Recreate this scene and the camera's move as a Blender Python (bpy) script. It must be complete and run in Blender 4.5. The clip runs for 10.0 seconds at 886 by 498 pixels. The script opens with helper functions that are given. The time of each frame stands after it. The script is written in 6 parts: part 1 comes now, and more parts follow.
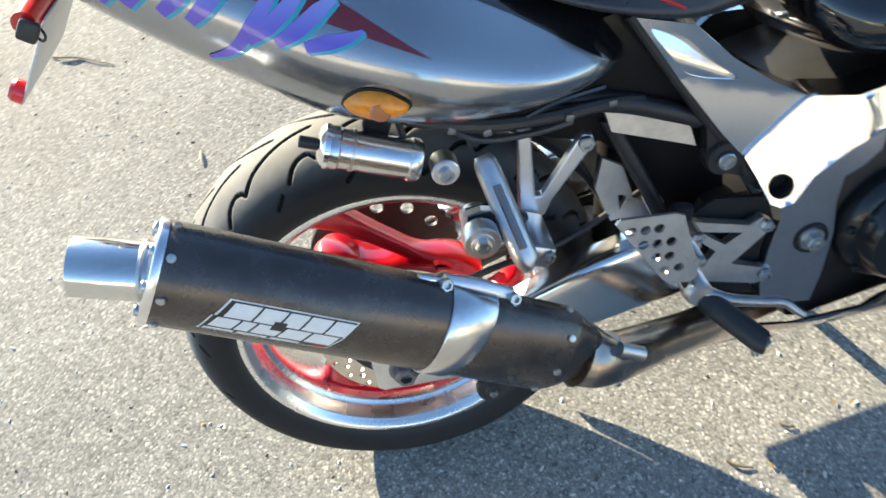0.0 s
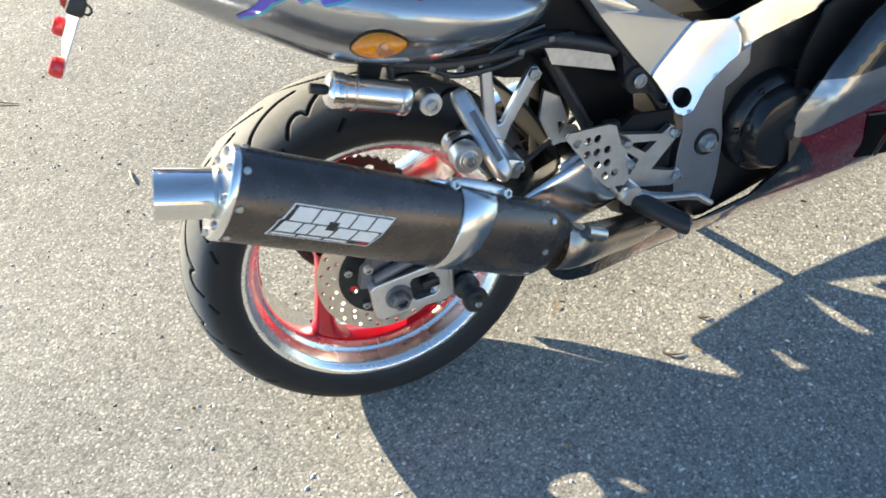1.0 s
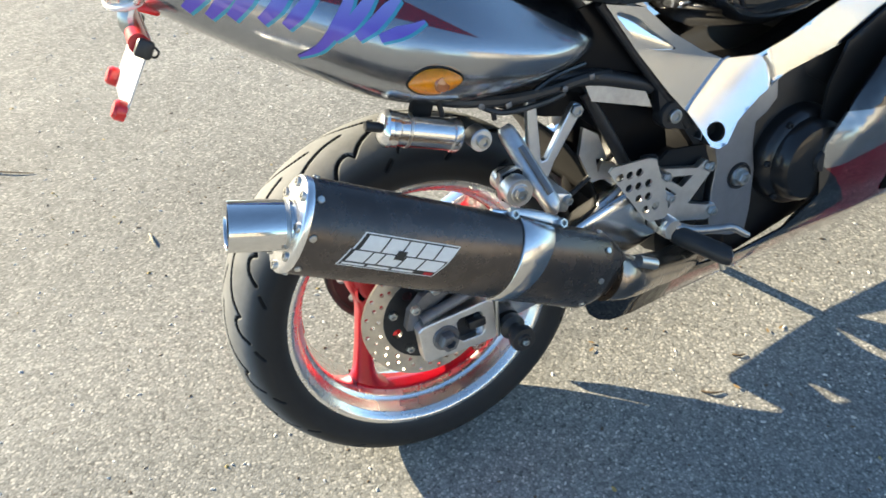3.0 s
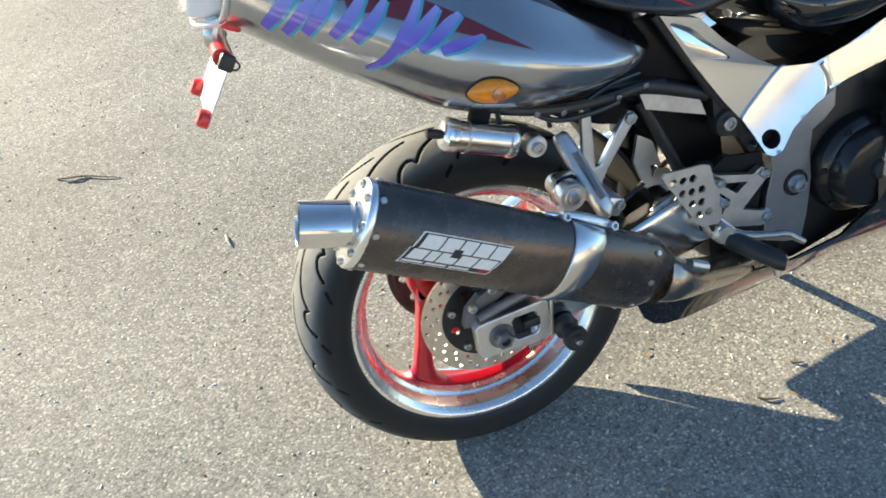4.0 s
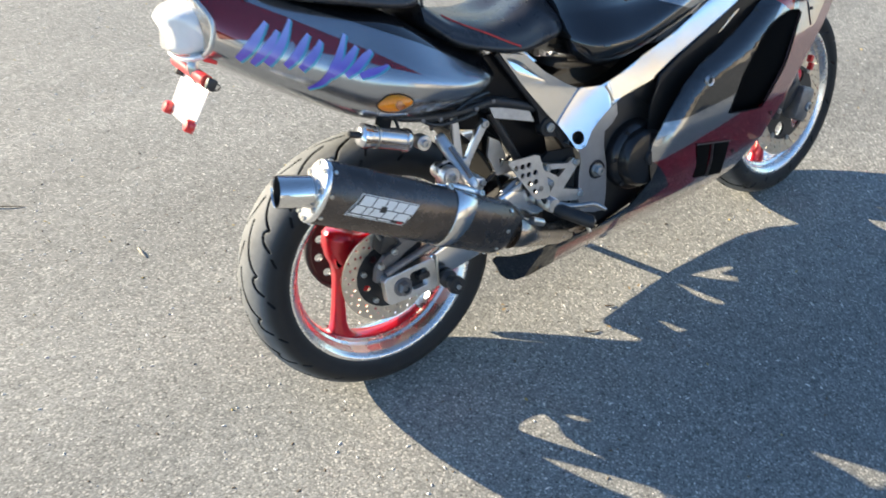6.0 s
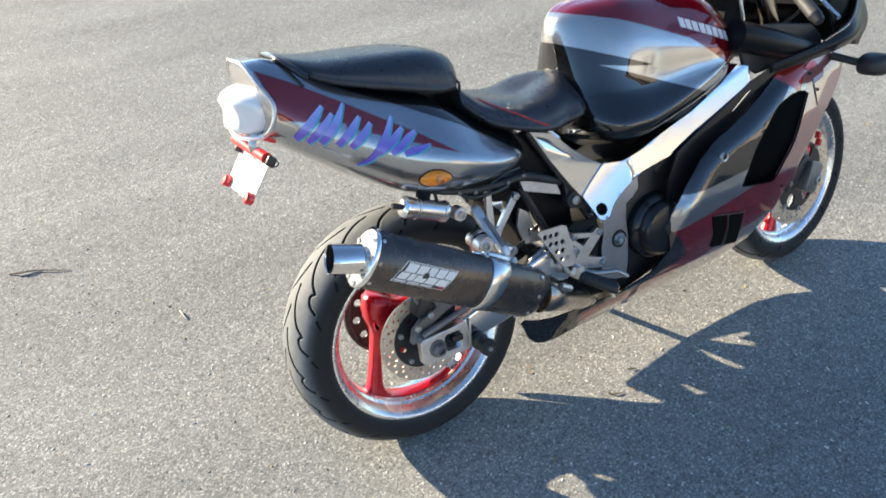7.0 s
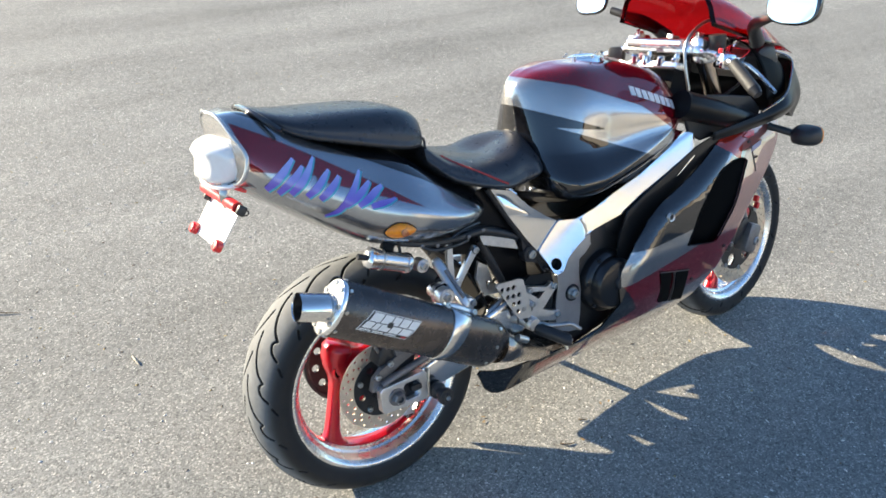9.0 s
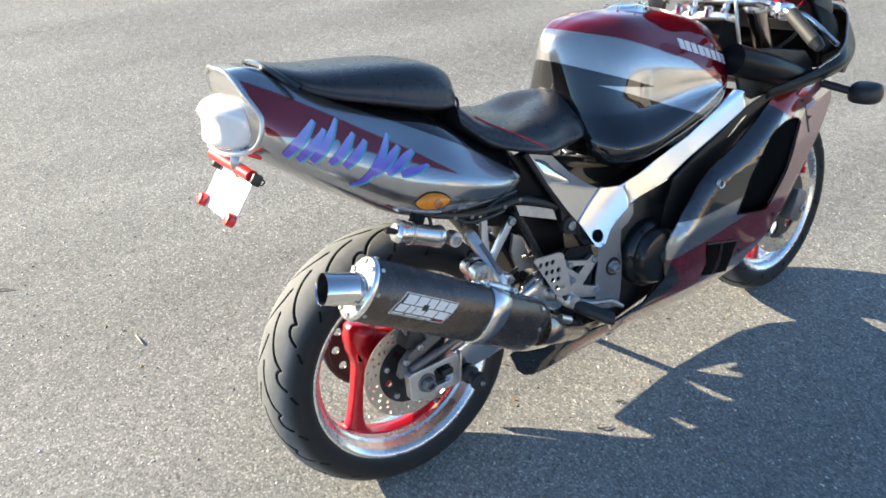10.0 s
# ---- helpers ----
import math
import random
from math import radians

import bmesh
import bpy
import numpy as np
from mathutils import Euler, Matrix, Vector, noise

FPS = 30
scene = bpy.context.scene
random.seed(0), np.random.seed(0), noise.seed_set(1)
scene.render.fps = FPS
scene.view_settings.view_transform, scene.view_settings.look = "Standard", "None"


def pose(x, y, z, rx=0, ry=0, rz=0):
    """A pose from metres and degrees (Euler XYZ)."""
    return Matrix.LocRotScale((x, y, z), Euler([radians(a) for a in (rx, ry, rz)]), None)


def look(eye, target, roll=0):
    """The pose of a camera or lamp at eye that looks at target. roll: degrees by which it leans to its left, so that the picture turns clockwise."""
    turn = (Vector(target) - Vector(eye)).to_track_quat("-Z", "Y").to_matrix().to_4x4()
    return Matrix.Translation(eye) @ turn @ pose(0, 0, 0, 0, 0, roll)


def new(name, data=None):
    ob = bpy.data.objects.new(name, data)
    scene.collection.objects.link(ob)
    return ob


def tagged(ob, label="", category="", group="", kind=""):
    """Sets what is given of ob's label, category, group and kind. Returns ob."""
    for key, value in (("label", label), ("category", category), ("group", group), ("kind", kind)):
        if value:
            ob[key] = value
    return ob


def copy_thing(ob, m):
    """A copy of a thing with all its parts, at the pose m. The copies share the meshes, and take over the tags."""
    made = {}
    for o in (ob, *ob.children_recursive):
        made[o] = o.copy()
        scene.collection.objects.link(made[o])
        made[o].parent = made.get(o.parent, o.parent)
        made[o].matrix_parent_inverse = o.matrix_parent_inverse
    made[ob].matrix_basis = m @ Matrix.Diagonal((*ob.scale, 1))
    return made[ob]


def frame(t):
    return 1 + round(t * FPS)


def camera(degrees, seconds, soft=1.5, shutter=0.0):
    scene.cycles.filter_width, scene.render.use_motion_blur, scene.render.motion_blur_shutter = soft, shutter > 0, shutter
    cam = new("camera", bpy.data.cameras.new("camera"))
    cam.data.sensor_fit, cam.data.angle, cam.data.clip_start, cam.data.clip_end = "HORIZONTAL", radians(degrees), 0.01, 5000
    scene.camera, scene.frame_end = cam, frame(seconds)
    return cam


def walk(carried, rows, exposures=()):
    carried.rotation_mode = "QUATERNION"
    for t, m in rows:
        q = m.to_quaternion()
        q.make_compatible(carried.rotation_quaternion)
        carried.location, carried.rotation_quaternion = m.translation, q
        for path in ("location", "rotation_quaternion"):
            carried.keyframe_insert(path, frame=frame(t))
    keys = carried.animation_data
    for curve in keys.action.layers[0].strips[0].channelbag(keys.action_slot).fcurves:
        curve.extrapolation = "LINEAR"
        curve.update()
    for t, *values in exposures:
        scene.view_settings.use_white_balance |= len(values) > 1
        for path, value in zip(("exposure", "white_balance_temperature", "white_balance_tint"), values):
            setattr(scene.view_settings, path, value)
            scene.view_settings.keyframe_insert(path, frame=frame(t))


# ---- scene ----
cam = camera(59.88, 10.0, soft=1.6, shutter=0.4)
ROWS = [
    (0.0, 0.0489, -0.6525, 1.2556, 39.057, 5.818, -10.135),
    (0.5, -0.0528, -0.7504, 1.2788, 40.862, 4.326, -18.887),
    (1.0, -0.1694, -0.8311, 1.2976, 41.154, 3.431, -22.665),
    (1.5, -0.3079, -0.7761, 1.2961, 43.346, 2.844, -27.527),
    (2.0, -0.3728, -0.7338, 1.2749, 45.1, 2.287, -32.519),
    (2.2, -0.369, -0.7325, 1.2631, 45.1, 1.885, -32.345),
    (3.3, -0.2521, -0.8617, 1.2744, 47.173, 5.252, -21.88),
    (3.5, -0.2509, -0.8691, 1.2794, 47.427, 5.961, -20.824),
    (4.0, -0.2791, -0.8789, 1.2994, 47.417, 6.723, -20.756),
    (4.5, -0.4448, -0.9061, 1.3241, 47.513, 4.735, -29.139),
    (5.0, -0.5422, -1.0058, 1.3547, 49.365, 4.734, -34.246),
    (5.2, -0.5306, -1.0584, 1.3498, 49.068, 2.706, -38.011),
    (6.3, -0.6069, -1.2477, 1.5367, 51.141, 1.599, -30.761),
    (6.5, -0.6319, -1.2542, 1.5413, 52.182, 2.341, -31.111),
    (7.0, -0.6632, -1.2696, 1.5641, 55.035, 1.627, -31.441),
    (7.5, -0.6629, -1.2988, 1.5718, 57.288, 1.614, -31.688),
    (8.0, -0.6735, -1.3251, 1.6041, 57.822, 1.01, -31.833),
    (8.5, -0.6945, -1.3167, 1.6083, 59.173, -1.584, -34.612),
    (9.0, -0.7177, -1.2878, 1.5977, 58.75, -1.636, -34.104),
    (9.5, -0.7254, -1.2523, 1.5758, 56.709, -1.243, -34.46),
    (10.0, -0.6902, -1.1202, 1.519, 56.154, -1.385, -34.283),
]
walk(cam, [(t, pose(x, y, z, rx, ry, rz)) for t, x, y, z, rx, ry, rz in ROWS],
     [(0.0, 1.85, 7100, 5), (0.8, 1.77, 7230, 6), (1.5, 1.84, 7320, 6), (2.2, 1.77, 7320, 6), (3.3, 1.64, 7330, 5), (4.5, 1.56, 7370, 5), (6.3, 1.56, 6900, 8), (10.0, 1.59, 6900, 8)])

# ---- world and sun ----
SUN = Vector((-1.60, 2.65, 1.0)).normalized()
world = bpy.data.worlds.new("sky")
scene.world = world
world.use_nodes = True
wn = world.node_tree
sky = wn.nodes.new("ShaderNodeTexSky")
sky.sky_type, sky.sun_disc = "NISHITA", False
sky.altitude, sky.air_density, sky.dust_density, sky.ozone_density = 1500, 1.0, 0.45, 3.6
sky.sun_elevation, sky.sun_rotation = math.asin(SUN.z), math.atan2(SUN.x, SUN.y)
wn.links.new(sky.outputs[0], wn.nodes["Background"].inputs[0])
wn.nodes["Background"].inputs[1].default_value = 0.111
sun_data = bpy.data.lights.new("sun", "SUN")
sun_data.energy, sun_data.angle, sun_data.color = 5.0, radians(0.53), (1.0, 0.87, 0.69)
sun = new("sun", sun_data)
sun.matrix_world = look(SUN * 20, (0, 0, 0))


# ---- materials ----
def mat(name, colour, rough=0.5, metal=0.0, coat=0.0, coat_rough=0.03, vary=0.0, scale=30.0, bump=0.0, bump_scale=200.0, rough_vary=0.0, stretch=(1, 1, 1), spec=0.5):
    m = bpy.data.materials.new(name)
    m.use_nodes = True
    nt = m.node_tree
    b = nt.nodes["Principled BSDF"]
    b.inputs["Base Color"].default_value = (*colour, 1)
    b.inputs["Roughness"].default_value = rough
    b.inputs["Metallic"].default_value = metal
    b.inputs["Coat Weight"].default_value = coat
    b.inputs["Coat Roughness"].default_value = coat_rough
    b.inputs["Coat IOR"].default_value = 1.80
    b.inputs["Specular IOR Level"].default_value = spec
    tc = nt.nodes.new("ShaderNodeTexCoord")
    mp = nt.nodes.new("ShaderNodeMapping")
    mp.inputs["Scale"].default_value = stretch
    nt.links.new(tc.outputs["Object"], mp.inputs[0])
    if vary or rough_vary:
        n = nt.nodes.new("ShaderNodeTexNoise")
        n.inputs["Scale"].default_value, n.inputs["Detail"].default_value, n.inputs["Roughness"].default_value = scale, 6, 0.65
        nt.links.new(mp.outputs[0], n.inputs["Vector"])
        if vary:
            r = nt.nodes.new("ShaderNodeMapRange")
            r.inputs["From Min"].default_value, r.inputs["From Max"].default_value = 0.3, 0.7
            r.inputs["To Min"].default_value, r.inputs["To Max"].default_value = 1 - vary, 1 + vary
            nt.links.new(n.outputs[0], r.inputs[0])
            mix = nt.nodes.new("ShaderNodeVectorMath")
            mix.operation = "SCALE"
            mix.inputs[0].default_value = colour
            nt.links.new(r.outputs[0], mix.inputs["Scale"])
            nt.links.new(mix.outputs[0], b.inputs["Base Color"])
        if rough_vary:
            r = nt.nodes.new("ShaderNodeMapRange")
            r.inputs["From Min"].default_value, r.inputs["From Max"].default_value = 0.3, 0.7
            r.inputs["To Min"].default_value, r.inputs["To Max"].default_value = max(rough - rough_vary, 0.02), rough + rough_vary
            nt.links.new(n.outputs[0], r.inputs[0])
            nt.links.new(r.outputs[0], b.inputs["Roughness"])
    if bump:
        n2 = nt.nodes.new("ShaderNodeTexNoise")
        n2.inputs["Scale"].default_value, n2.inputs["Detail"].default_value = bump_scale, 3
        nt.links.new(mp.outputs[0], n2.inputs["Vector"])
        bp = nt.nodes.new("ShaderNodeBump")
        bp.inputs["Strength"].default_value, bp.inputs["Distance"].default_value = bump, 0.001
        nt.links.new(n2.outputs[0], bp.inputs["Height"])
        nt.links.new(bp.outputs[0], b.inputs["Normal"])
    return m


def side(nt, xz, a, b):
    """1 left of the line from a to b in the x-z plane (above it when b is ahead of a)."""
    nx, nz = -(b[1] - a[1]), b[0] - a[0]
    dot = nt.nodes.new("ShaderNodeVectorMath")
    dot.operation = "DOT_PRODUCT"
    dot.inputs[1].default_value = (nx, 0, nz)
    nt.links.new(xz, dot.inputs[0])
    gt = nt.nodes.new("ShaderNodeMath")
    gt.operation = "GREATER_THAN"
    gt.inputs[1].default_value = nx * a[0] + nz * a[1]
    nt.links.new(dot.outputs["Value"], gt.inputs[0])
    return gt.outputs[0]


def op(nt, kind, a, b):
    n = nt.nodes.new("ShaderNodeMath")
    n.operation = kind
    nt.links.new(a, n.inputs[0])
    nt.links.new(b, n.inputs[1])
    return n.outputs[0]


def livery(m, layers):
    """Paint over the base colour of m: (colour, metal, [alternatives, each a list of lines that bound it])."""
    nt = m.node_tree
    b = nt.nodes["Principled BSDF"]
    tc = nt.nodes.new("ShaderNodeTexCoord")
    xz = tc.outputs["Object"]

    def socket(key):
        link = [k for k in nt.links if k.to_socket == b.inputs[key]]
        return link[0].from_socket if link else None

    for colour, metal, regions in layers:
        total = None
        for lines in regions:
            s = None
            for a, c in lines:
                k = side(nt, xz, a, c)
                s = k if s is None else op(nt, "MULTIPLY", s, k)
            total = s if total is None else op(nt, "MAXIMUM", total, s)
        mix = nt.nodes.new("ShaderNodeMix")
        mix.data_type = "RGBA"
        old = socket("Base Color")
        if old:
            nt.links.new(old, mix.inputs["A"])
        else:
            mix.inputs["A"].default_value = b.inputs["Base Color"].default_value
        mix.inputs["B"].default_value = (*colour, 1)
        nt.links.new(total, mix.inputs["Factor"])
        nt.links.new(mix.outputs["Result"], b.inputs["Base Color"])
        mm = nt.nodes.new("ShaderNodeMix")
        old = socket("Metallic")
        if old:
            nt.links.new(old, mm.inputs["A"])
        else:
            mm.inputs["A"].default_value = b.inputs["Metallic"].default_value
        mm.inputs["B"].default_value = metal
        nt.links.new(total, mm.inputs["Factor"])
        nt.links.new(mm.outputs["Result"], b.inputs["Metallic"])
    return m


SILVER, MAROON, BLACK = (0.475, 0.475, 0.467), (0.22, 0.001, 0.010), (0.006, 0.006, 0.007)


def paint(name, colour=SILVER, metal=0.75, layers=()):
    m = mat(name, colour, rough=0.24, metal=metal, coat=1.0, coat_rough=0.02, bump=0.02, bump_scale=1500, spec=0.08)
    m.node_tree.nodes["Principled BSDF"].inputs["Coat IOR"].default_value = 1.85
    return livery(m, layers) if layers else m


chrome = mat("polished metal", (0.83, 0.83, 0.84), rough=0.07, metal=1.0, rough_vary=0.03, scale=25)
brushed = mat("brushed stainless steel", (0.66, 0.66, 0.66), rough=0.2, metal=1.0, vary=0.08, scale=40, rough_vary=0.06, stretch=(1, 8, 8))
alloy = mat("satin cast aluminium", (0.76, 0.76, 0.76), rough=0.36, metal=1.0, vary=0.1, scale=40, bump=0.12, bump_scale=900)
polished_alloy = mat("polished aluminium", (0.80, 0.80, 0.80), rough=0.17, metal=1.0, vary=0.05, scale=9, rough_vary=0.05, bump=0.22, bump_scale=13)
steel = mat("zinc plated steel", (0.55, 0.55, 0.53), rough=0.3, metal=1.0, vary=0.12, scale=80)
rim_metal = mat("polished wheel rim", (0.88, 0.87, 0.85), rough=0.27, metal=1.0, rough_vary=0.05, scale=20)
cast_grey = mat("grey cast bracket", (0.20, 0.20, 0.21), rough=0.42, metal=0.7, vary=0.15, scale=50)
disc_steel = mat("worn brake disc steel", (0.74, 0.66, 0.55), rough=0.38, metal=0.9, vary=0.12, scale=60, rough_vary=0.08)
red_paint = mat("red wheel paint", (0.55, 0.003, 0.018), rough=0.30, metal=0.45, coat=0.6, coat_rough=0.05, vary=0.1, scale=30)
cowl_inside = mat("dull black cowl inside", (0.005, 0.005, 0.005), rough=0.6, spec=0.08)
cowl_black = mat("satin black cowl", (0.008, 0.008, 0.009), rough=0.30, spec=0.18, bump=0.1, bump_scale=500)
matte_black = mat("matte black", (0.020, 0.020, 0.020), rough=0.85, spec=0.2)
black_plastic = mat("black plastic", (0.026, 0.026, 0.027), rough=0.42, vary=0.2, scale=40, bump=0.1, bump_scale=600)
black_gloss = mat("gloss black paint", BLACK, rough=0.3, coat=1.0, spec=0.08)
black_metal = mat("black coated metal", (0.030, 0.030, 0.032), rough=0.42, metal=0.3, vary=0.2, scale=60)
cover_black = mat("black engine cover enamel", (0.012, 0.012, 0.013), rough=0.30, coat=0.35, coat_rough=0.06, spec=0.2)
burnt_steel = mat("heat tinted steel", (0.36, 0.31, 0.27), rough=0.24, metal=1.0, vary=0.25, scale=22, rough_vary=0.06)
engine_grey = mat("dark engine enamel", (0.024, 0.024, 0.025), rough=0.4, metal=0.2, vary=0.2, scale=40, bump=0.1, bump_scale=400)
leather = mat("black seat vinyl", (0.026, 0.026, 0.030), rough=0.30, vary=0.2, scale=35, bump=0.35, bump_scale=900, rough_vary=0.06, spec=0.55)
can_black = mat("black anodised canister", (0.115, 0.100, 0.092), rough=0.27, metal=0.75, vary=0.2, scale=26, rough_vary=0.05, bump=0.05, bump_scale=1200)
white_plastic = mat("clear white lens", (0.86, 0.86, 0.85), rough=0.12, coat=1.0, vary=0.04, scale=40)
red_lens = mat("red reflector lens", (0.75, 0.012, 0.016), rough=0.3, coat=0.4, vary=0.1, scale=150)
amber_lens = mat("amber lens", (1.0, 0.30, 0.004), rough=0.3, coat=0.35, vary=0.15, scale=120)


# ---- mesh helpers ----
def loop_cr(p, n, closed=False):
    """Catmull-Rom through the points p, n steps a span."""
    p = np.asarray(p, float)
    k = len(p)
    out = []
    spans = k if closed else k - 1
    for i in range(spans):
        if closed:
            a, b, c, d = p[(i - 1) % k], p[i], p[(i + 1) % k], p[(i + 2) % k]
        else:
            b, c = p[i], p[i + 1]
            a = p[i - 1] if i > 0 else 2 * b - c
            d = p[i + 2] if i + 2 < k else 2 * c - b
        for j in range(n):
            t = j / n
            out.append(0.5 * (2 * b + (c - a) * t + (2 * a - 5 * b + 4 * c - d) * t * t + (3 * b - a - 3 * c + d) * t ** 3))
    if not closed:
        out.append(p[-1])
    return np.array(out)


def grid_bm(g, close_u=False, close_v=False, cap=False):
    """Faces over a grid of points g[u][v]."""
    bm = bmesh.new()
    vs = [[bm.verts.new(q) for q in row] for row in g]
    nu, nv = len(vs), len(vs[0])
    for i in range(nu if close_u else nu - 1):
        for j in range(nv if close_v else nv - 1):
            q = (vs[i][j], vs[(i + 1) % nu][j], vs[(i + 1) % nu][(j + 1) % nv], vs[i][(j + 1) % nv])
            if len(set(q)) == 4:
                bm.faces.new(q)
    if cap and close_v:
        bm.faces.new(vs[0])
        bm.faces.new(vs[-1])
    bmesh.ops.remove_doubles(bm, verts=bm.verts, dist=1e-5)
    bmesh.ops.recalc_face_normals(bm, faces=bm.faces)
    return bm


def body(stations, nu=5, nv=5):
    """A closed body, alike on both sides. Each station: points (x, y, z) from the top of the middle plane down the right side to the bottom of the middle plane."""
    s = np.array(stations, float)
    rows = [loop_cr(r, nv) for r in s]
    g = loop_cr(np.array(rows), nu)
    full = [np.vstack([r, (r * (1, -1, 1))[-2:0:-1]]) for r in g]
    return grid_bm(full, close_v=True, cap=True)


def lathe(profile, seg=64, centre=(0, 0, 0), closed=False, smooth=0):
    """Turn a profile of (radius, y) about the y axis through centre."""
    pr = loop_cr(profile, smooth, closed) if smooth else np.array(profile, float)
    cx, cy, cz = centre
    g = [[(cx + r * math.cos(a), cy + y, cz + r * math.sin(a)) for r, y in pr] for a in (2 * math.pi * i / seg for i in range(seg))]
    return grid_bm(g, close_u=True, close_v=closed)


def tube(points, radius, seg=12, n=6, cap=True, flat=1.0):
    """A round bar or hose along a smooth line; radius may be a list, one a point."""
    p = loop_cr(points, n) if len(points) > 2 else np.array(points, float)
    rad = np.interp(np.linspace(0, 1, len(p)), np.linspace(0, 1, len(radius)), radius) if isinstance(radius, (list, tuple)) else [radius] * len(p)
    g = []
    up = None
    for i, q in enumerate(p):
        d = Vector(p[min(i + 1, len(p) - 1)] - p[max(i - 1, 0)]).normalized()
        if up is None:
            up = d.orthogonal().normalized()
        up = (up - d * up.dot(d)).normalized()
        w = d.cross(up)
        g.append([tuple(Vector(q) + float(rad[i]) * (math.cos(a) * up + flat * math.sin(a) * w)) for a in (2 * math.pi * k / seg for k in range(seg))])
    return grid_bm(g, close_v=True, cap=cap)


def inside(p, poly):
    x, y = p
    c = False
    for i in range(len(poly)):
        (x1, y1), (x2, y2) = poly[i - 1], poly[i]
        if (y1 > y) != (y2 > y) and x < (x2 - x1) * (y - y1) / (y2 - y1) + x1:
            c = not c
    return c


def sheet(outline, yfun, thick, holes=(), step=0.03, axis="y"):
    """A plate cut to an outline in x-z, bent to y = yfun(x, z), with a thickness (to the inside) and holes."""
    from mathutils.geometry import delaunay_2d_cdt
    if not callable(yfun):
        level = yfun
        yfun = lambda x, z: level
        step = 0
    rings = [[tuple(map(float, p)) for p in outline]] + [[tuple(map(float, p)) for p in h] for h in holes]
    verts, edges = [], []
    for ring in rings:
        k = len(verts)
        verts += [Vector(p) for p in ring]
        edges += [(k + i, k + (i + 1) % len(ring)) for i in range(len(ring))]
    if step:
        xs, zs = [p[0] for p in rings[0]], [p[1] for p in rings[0]]
        for x in np.arange(min(xs) + step / 2, max(xs), step):
            for z in np.arange(min(zs) + step / 2, max(zs), step):
                if inside((x, z), rings[0]) and not any(inside((x, z), h) for h in rings[1:]):
                    verts.append(Vector((x, z)))
    out_v, _, out_f, *_ = delaunay_2d_cdt(verts, edges, [], 0, 1e-6)
    bm = bmesh.new()
    front = [bm.verts.new((v[0], yfun(v[0], v[1]), v[1])) for v in out_v]
    back = [bm.verts.new((v[0], yfun(v[0], v[1]) + thick, v[1])) for v in out_v]
    count = {}
    for f in out_f:
        c = sum((out_v[i] for i in f), Vector((0, 0))) / len(f)
        if inside(c, rings[0]) and not any(inside(c, h) for h in rings[1:]):
            bm.faces.new([front[i] for i in f])
            bm.faces.new([back[i] for i in reversed(f)])
            for i in range(len(f)):
                e = (f[i], f[(i + 1) % len(f)])
                count[e] = count.get(e, 0) + 1
    for a, b in count:
        if (b, a) not in count:
            bm.faces.new((front[b], front[a], back[a], back[b]))
    bmesh.ops.delete(bm, geom=[v for v in bm.verts if not v.link_faces], context="VERTS")
    bmesh.ops.recalc_face_normals(bm, faces=bm.faces)
    return bm


def circle(x, z, r, n=16):
    return [(x + r * math.cos(2 * math.pi * i / n), z + r * math.sin(2 * math.pi * i / n)) for i in range(n)]


def block(size, at=(0, 0, 0), turn=(0, 0, 0), bevel=0.003, taper=None):
    bm = bmesh.new()
    bmesh.ops.create_cube(bm, size=1)
    bmesh.ops.scale(bm, vec=size, verts=bm.verts)
    if taper:
        for v in bm.verts:
            if v.co.x > 0:
                v.co.y *= taper
                v.co.z *= taper
    if bevel:
        bmesh.ops.bevel(bm, geom=bm.edges[:], offset=bevel, segments=2, affect="EDGES", profile=0.5)
    bmesh.ops.transform(bm, matrix=pose(*at, *turn), verts=bm.verts)
    return bm


def moved(bm, m):
    bmesh.ops.transform(bm, matrix=m, verts=bm.verts)
    return bm


def mirrored(bm):
    for v in bm.verts:
        v.co.y = -v.co.y
    bmesh.ops.reverse_faces(bm, faces=bm.faces)
    return bm


def part(name, bm, material, parent=None, label="", sharp=35, smooth=True):
    me = bpy.data.meshes.new(name)
    bm.to_mesh(me)
    bm.free()
    me.materials.append(material)
    if smooth:
        me.polygons.foreach_set("use_smooth", [True] * len(me.polygons))
        me.set_sharp_from_angle(angle=radians(sharp))
    ob = new(name, me)
    if parent:
        ob.parent = parent
    return tagged(ob, label) if label else ob


def again(ob, m, parent=None):
    """The same mesh once more, at another pose, as a part of its own."""
    o = new(ob.name.split(".")[0], ob.data)
    o.parent = parent or ob.parent
    o.matrix_basis = m
    return o


def bolt(name, at, r, parent, material=None, depth=0.006, out=(0, -1, 0), hexagon=True, socket=True):
    """A bolt head with a socket, looking along out."""
    seg = 6 if hexagon else 18
    prof = ([(0.0002, -depth * 0.3), (r * 0.5, -depth * 0.3), (r * 0.55, -depth)] if socket else [(0.0002, -depth * 1.1)]) + [(r * 0.85, -depth), (r, -depth * 0.7), (r, depth * 0.4)]
    g = [[(q * math.cos(a), y, q * math.sin(a)) for q, y in prof] for a in (2 * math.pi * i / seg for i in range(seg))]
    bm = grid_bm(g, close_u=True)
    turn = Vector((0, -1, 0)).rotation_difference(Vector(out)).to_matrix().to_4x4()
    return part(name, moved(bm, Matrix.Translation(at) @ turn), material or steel, parent, sharp=25)


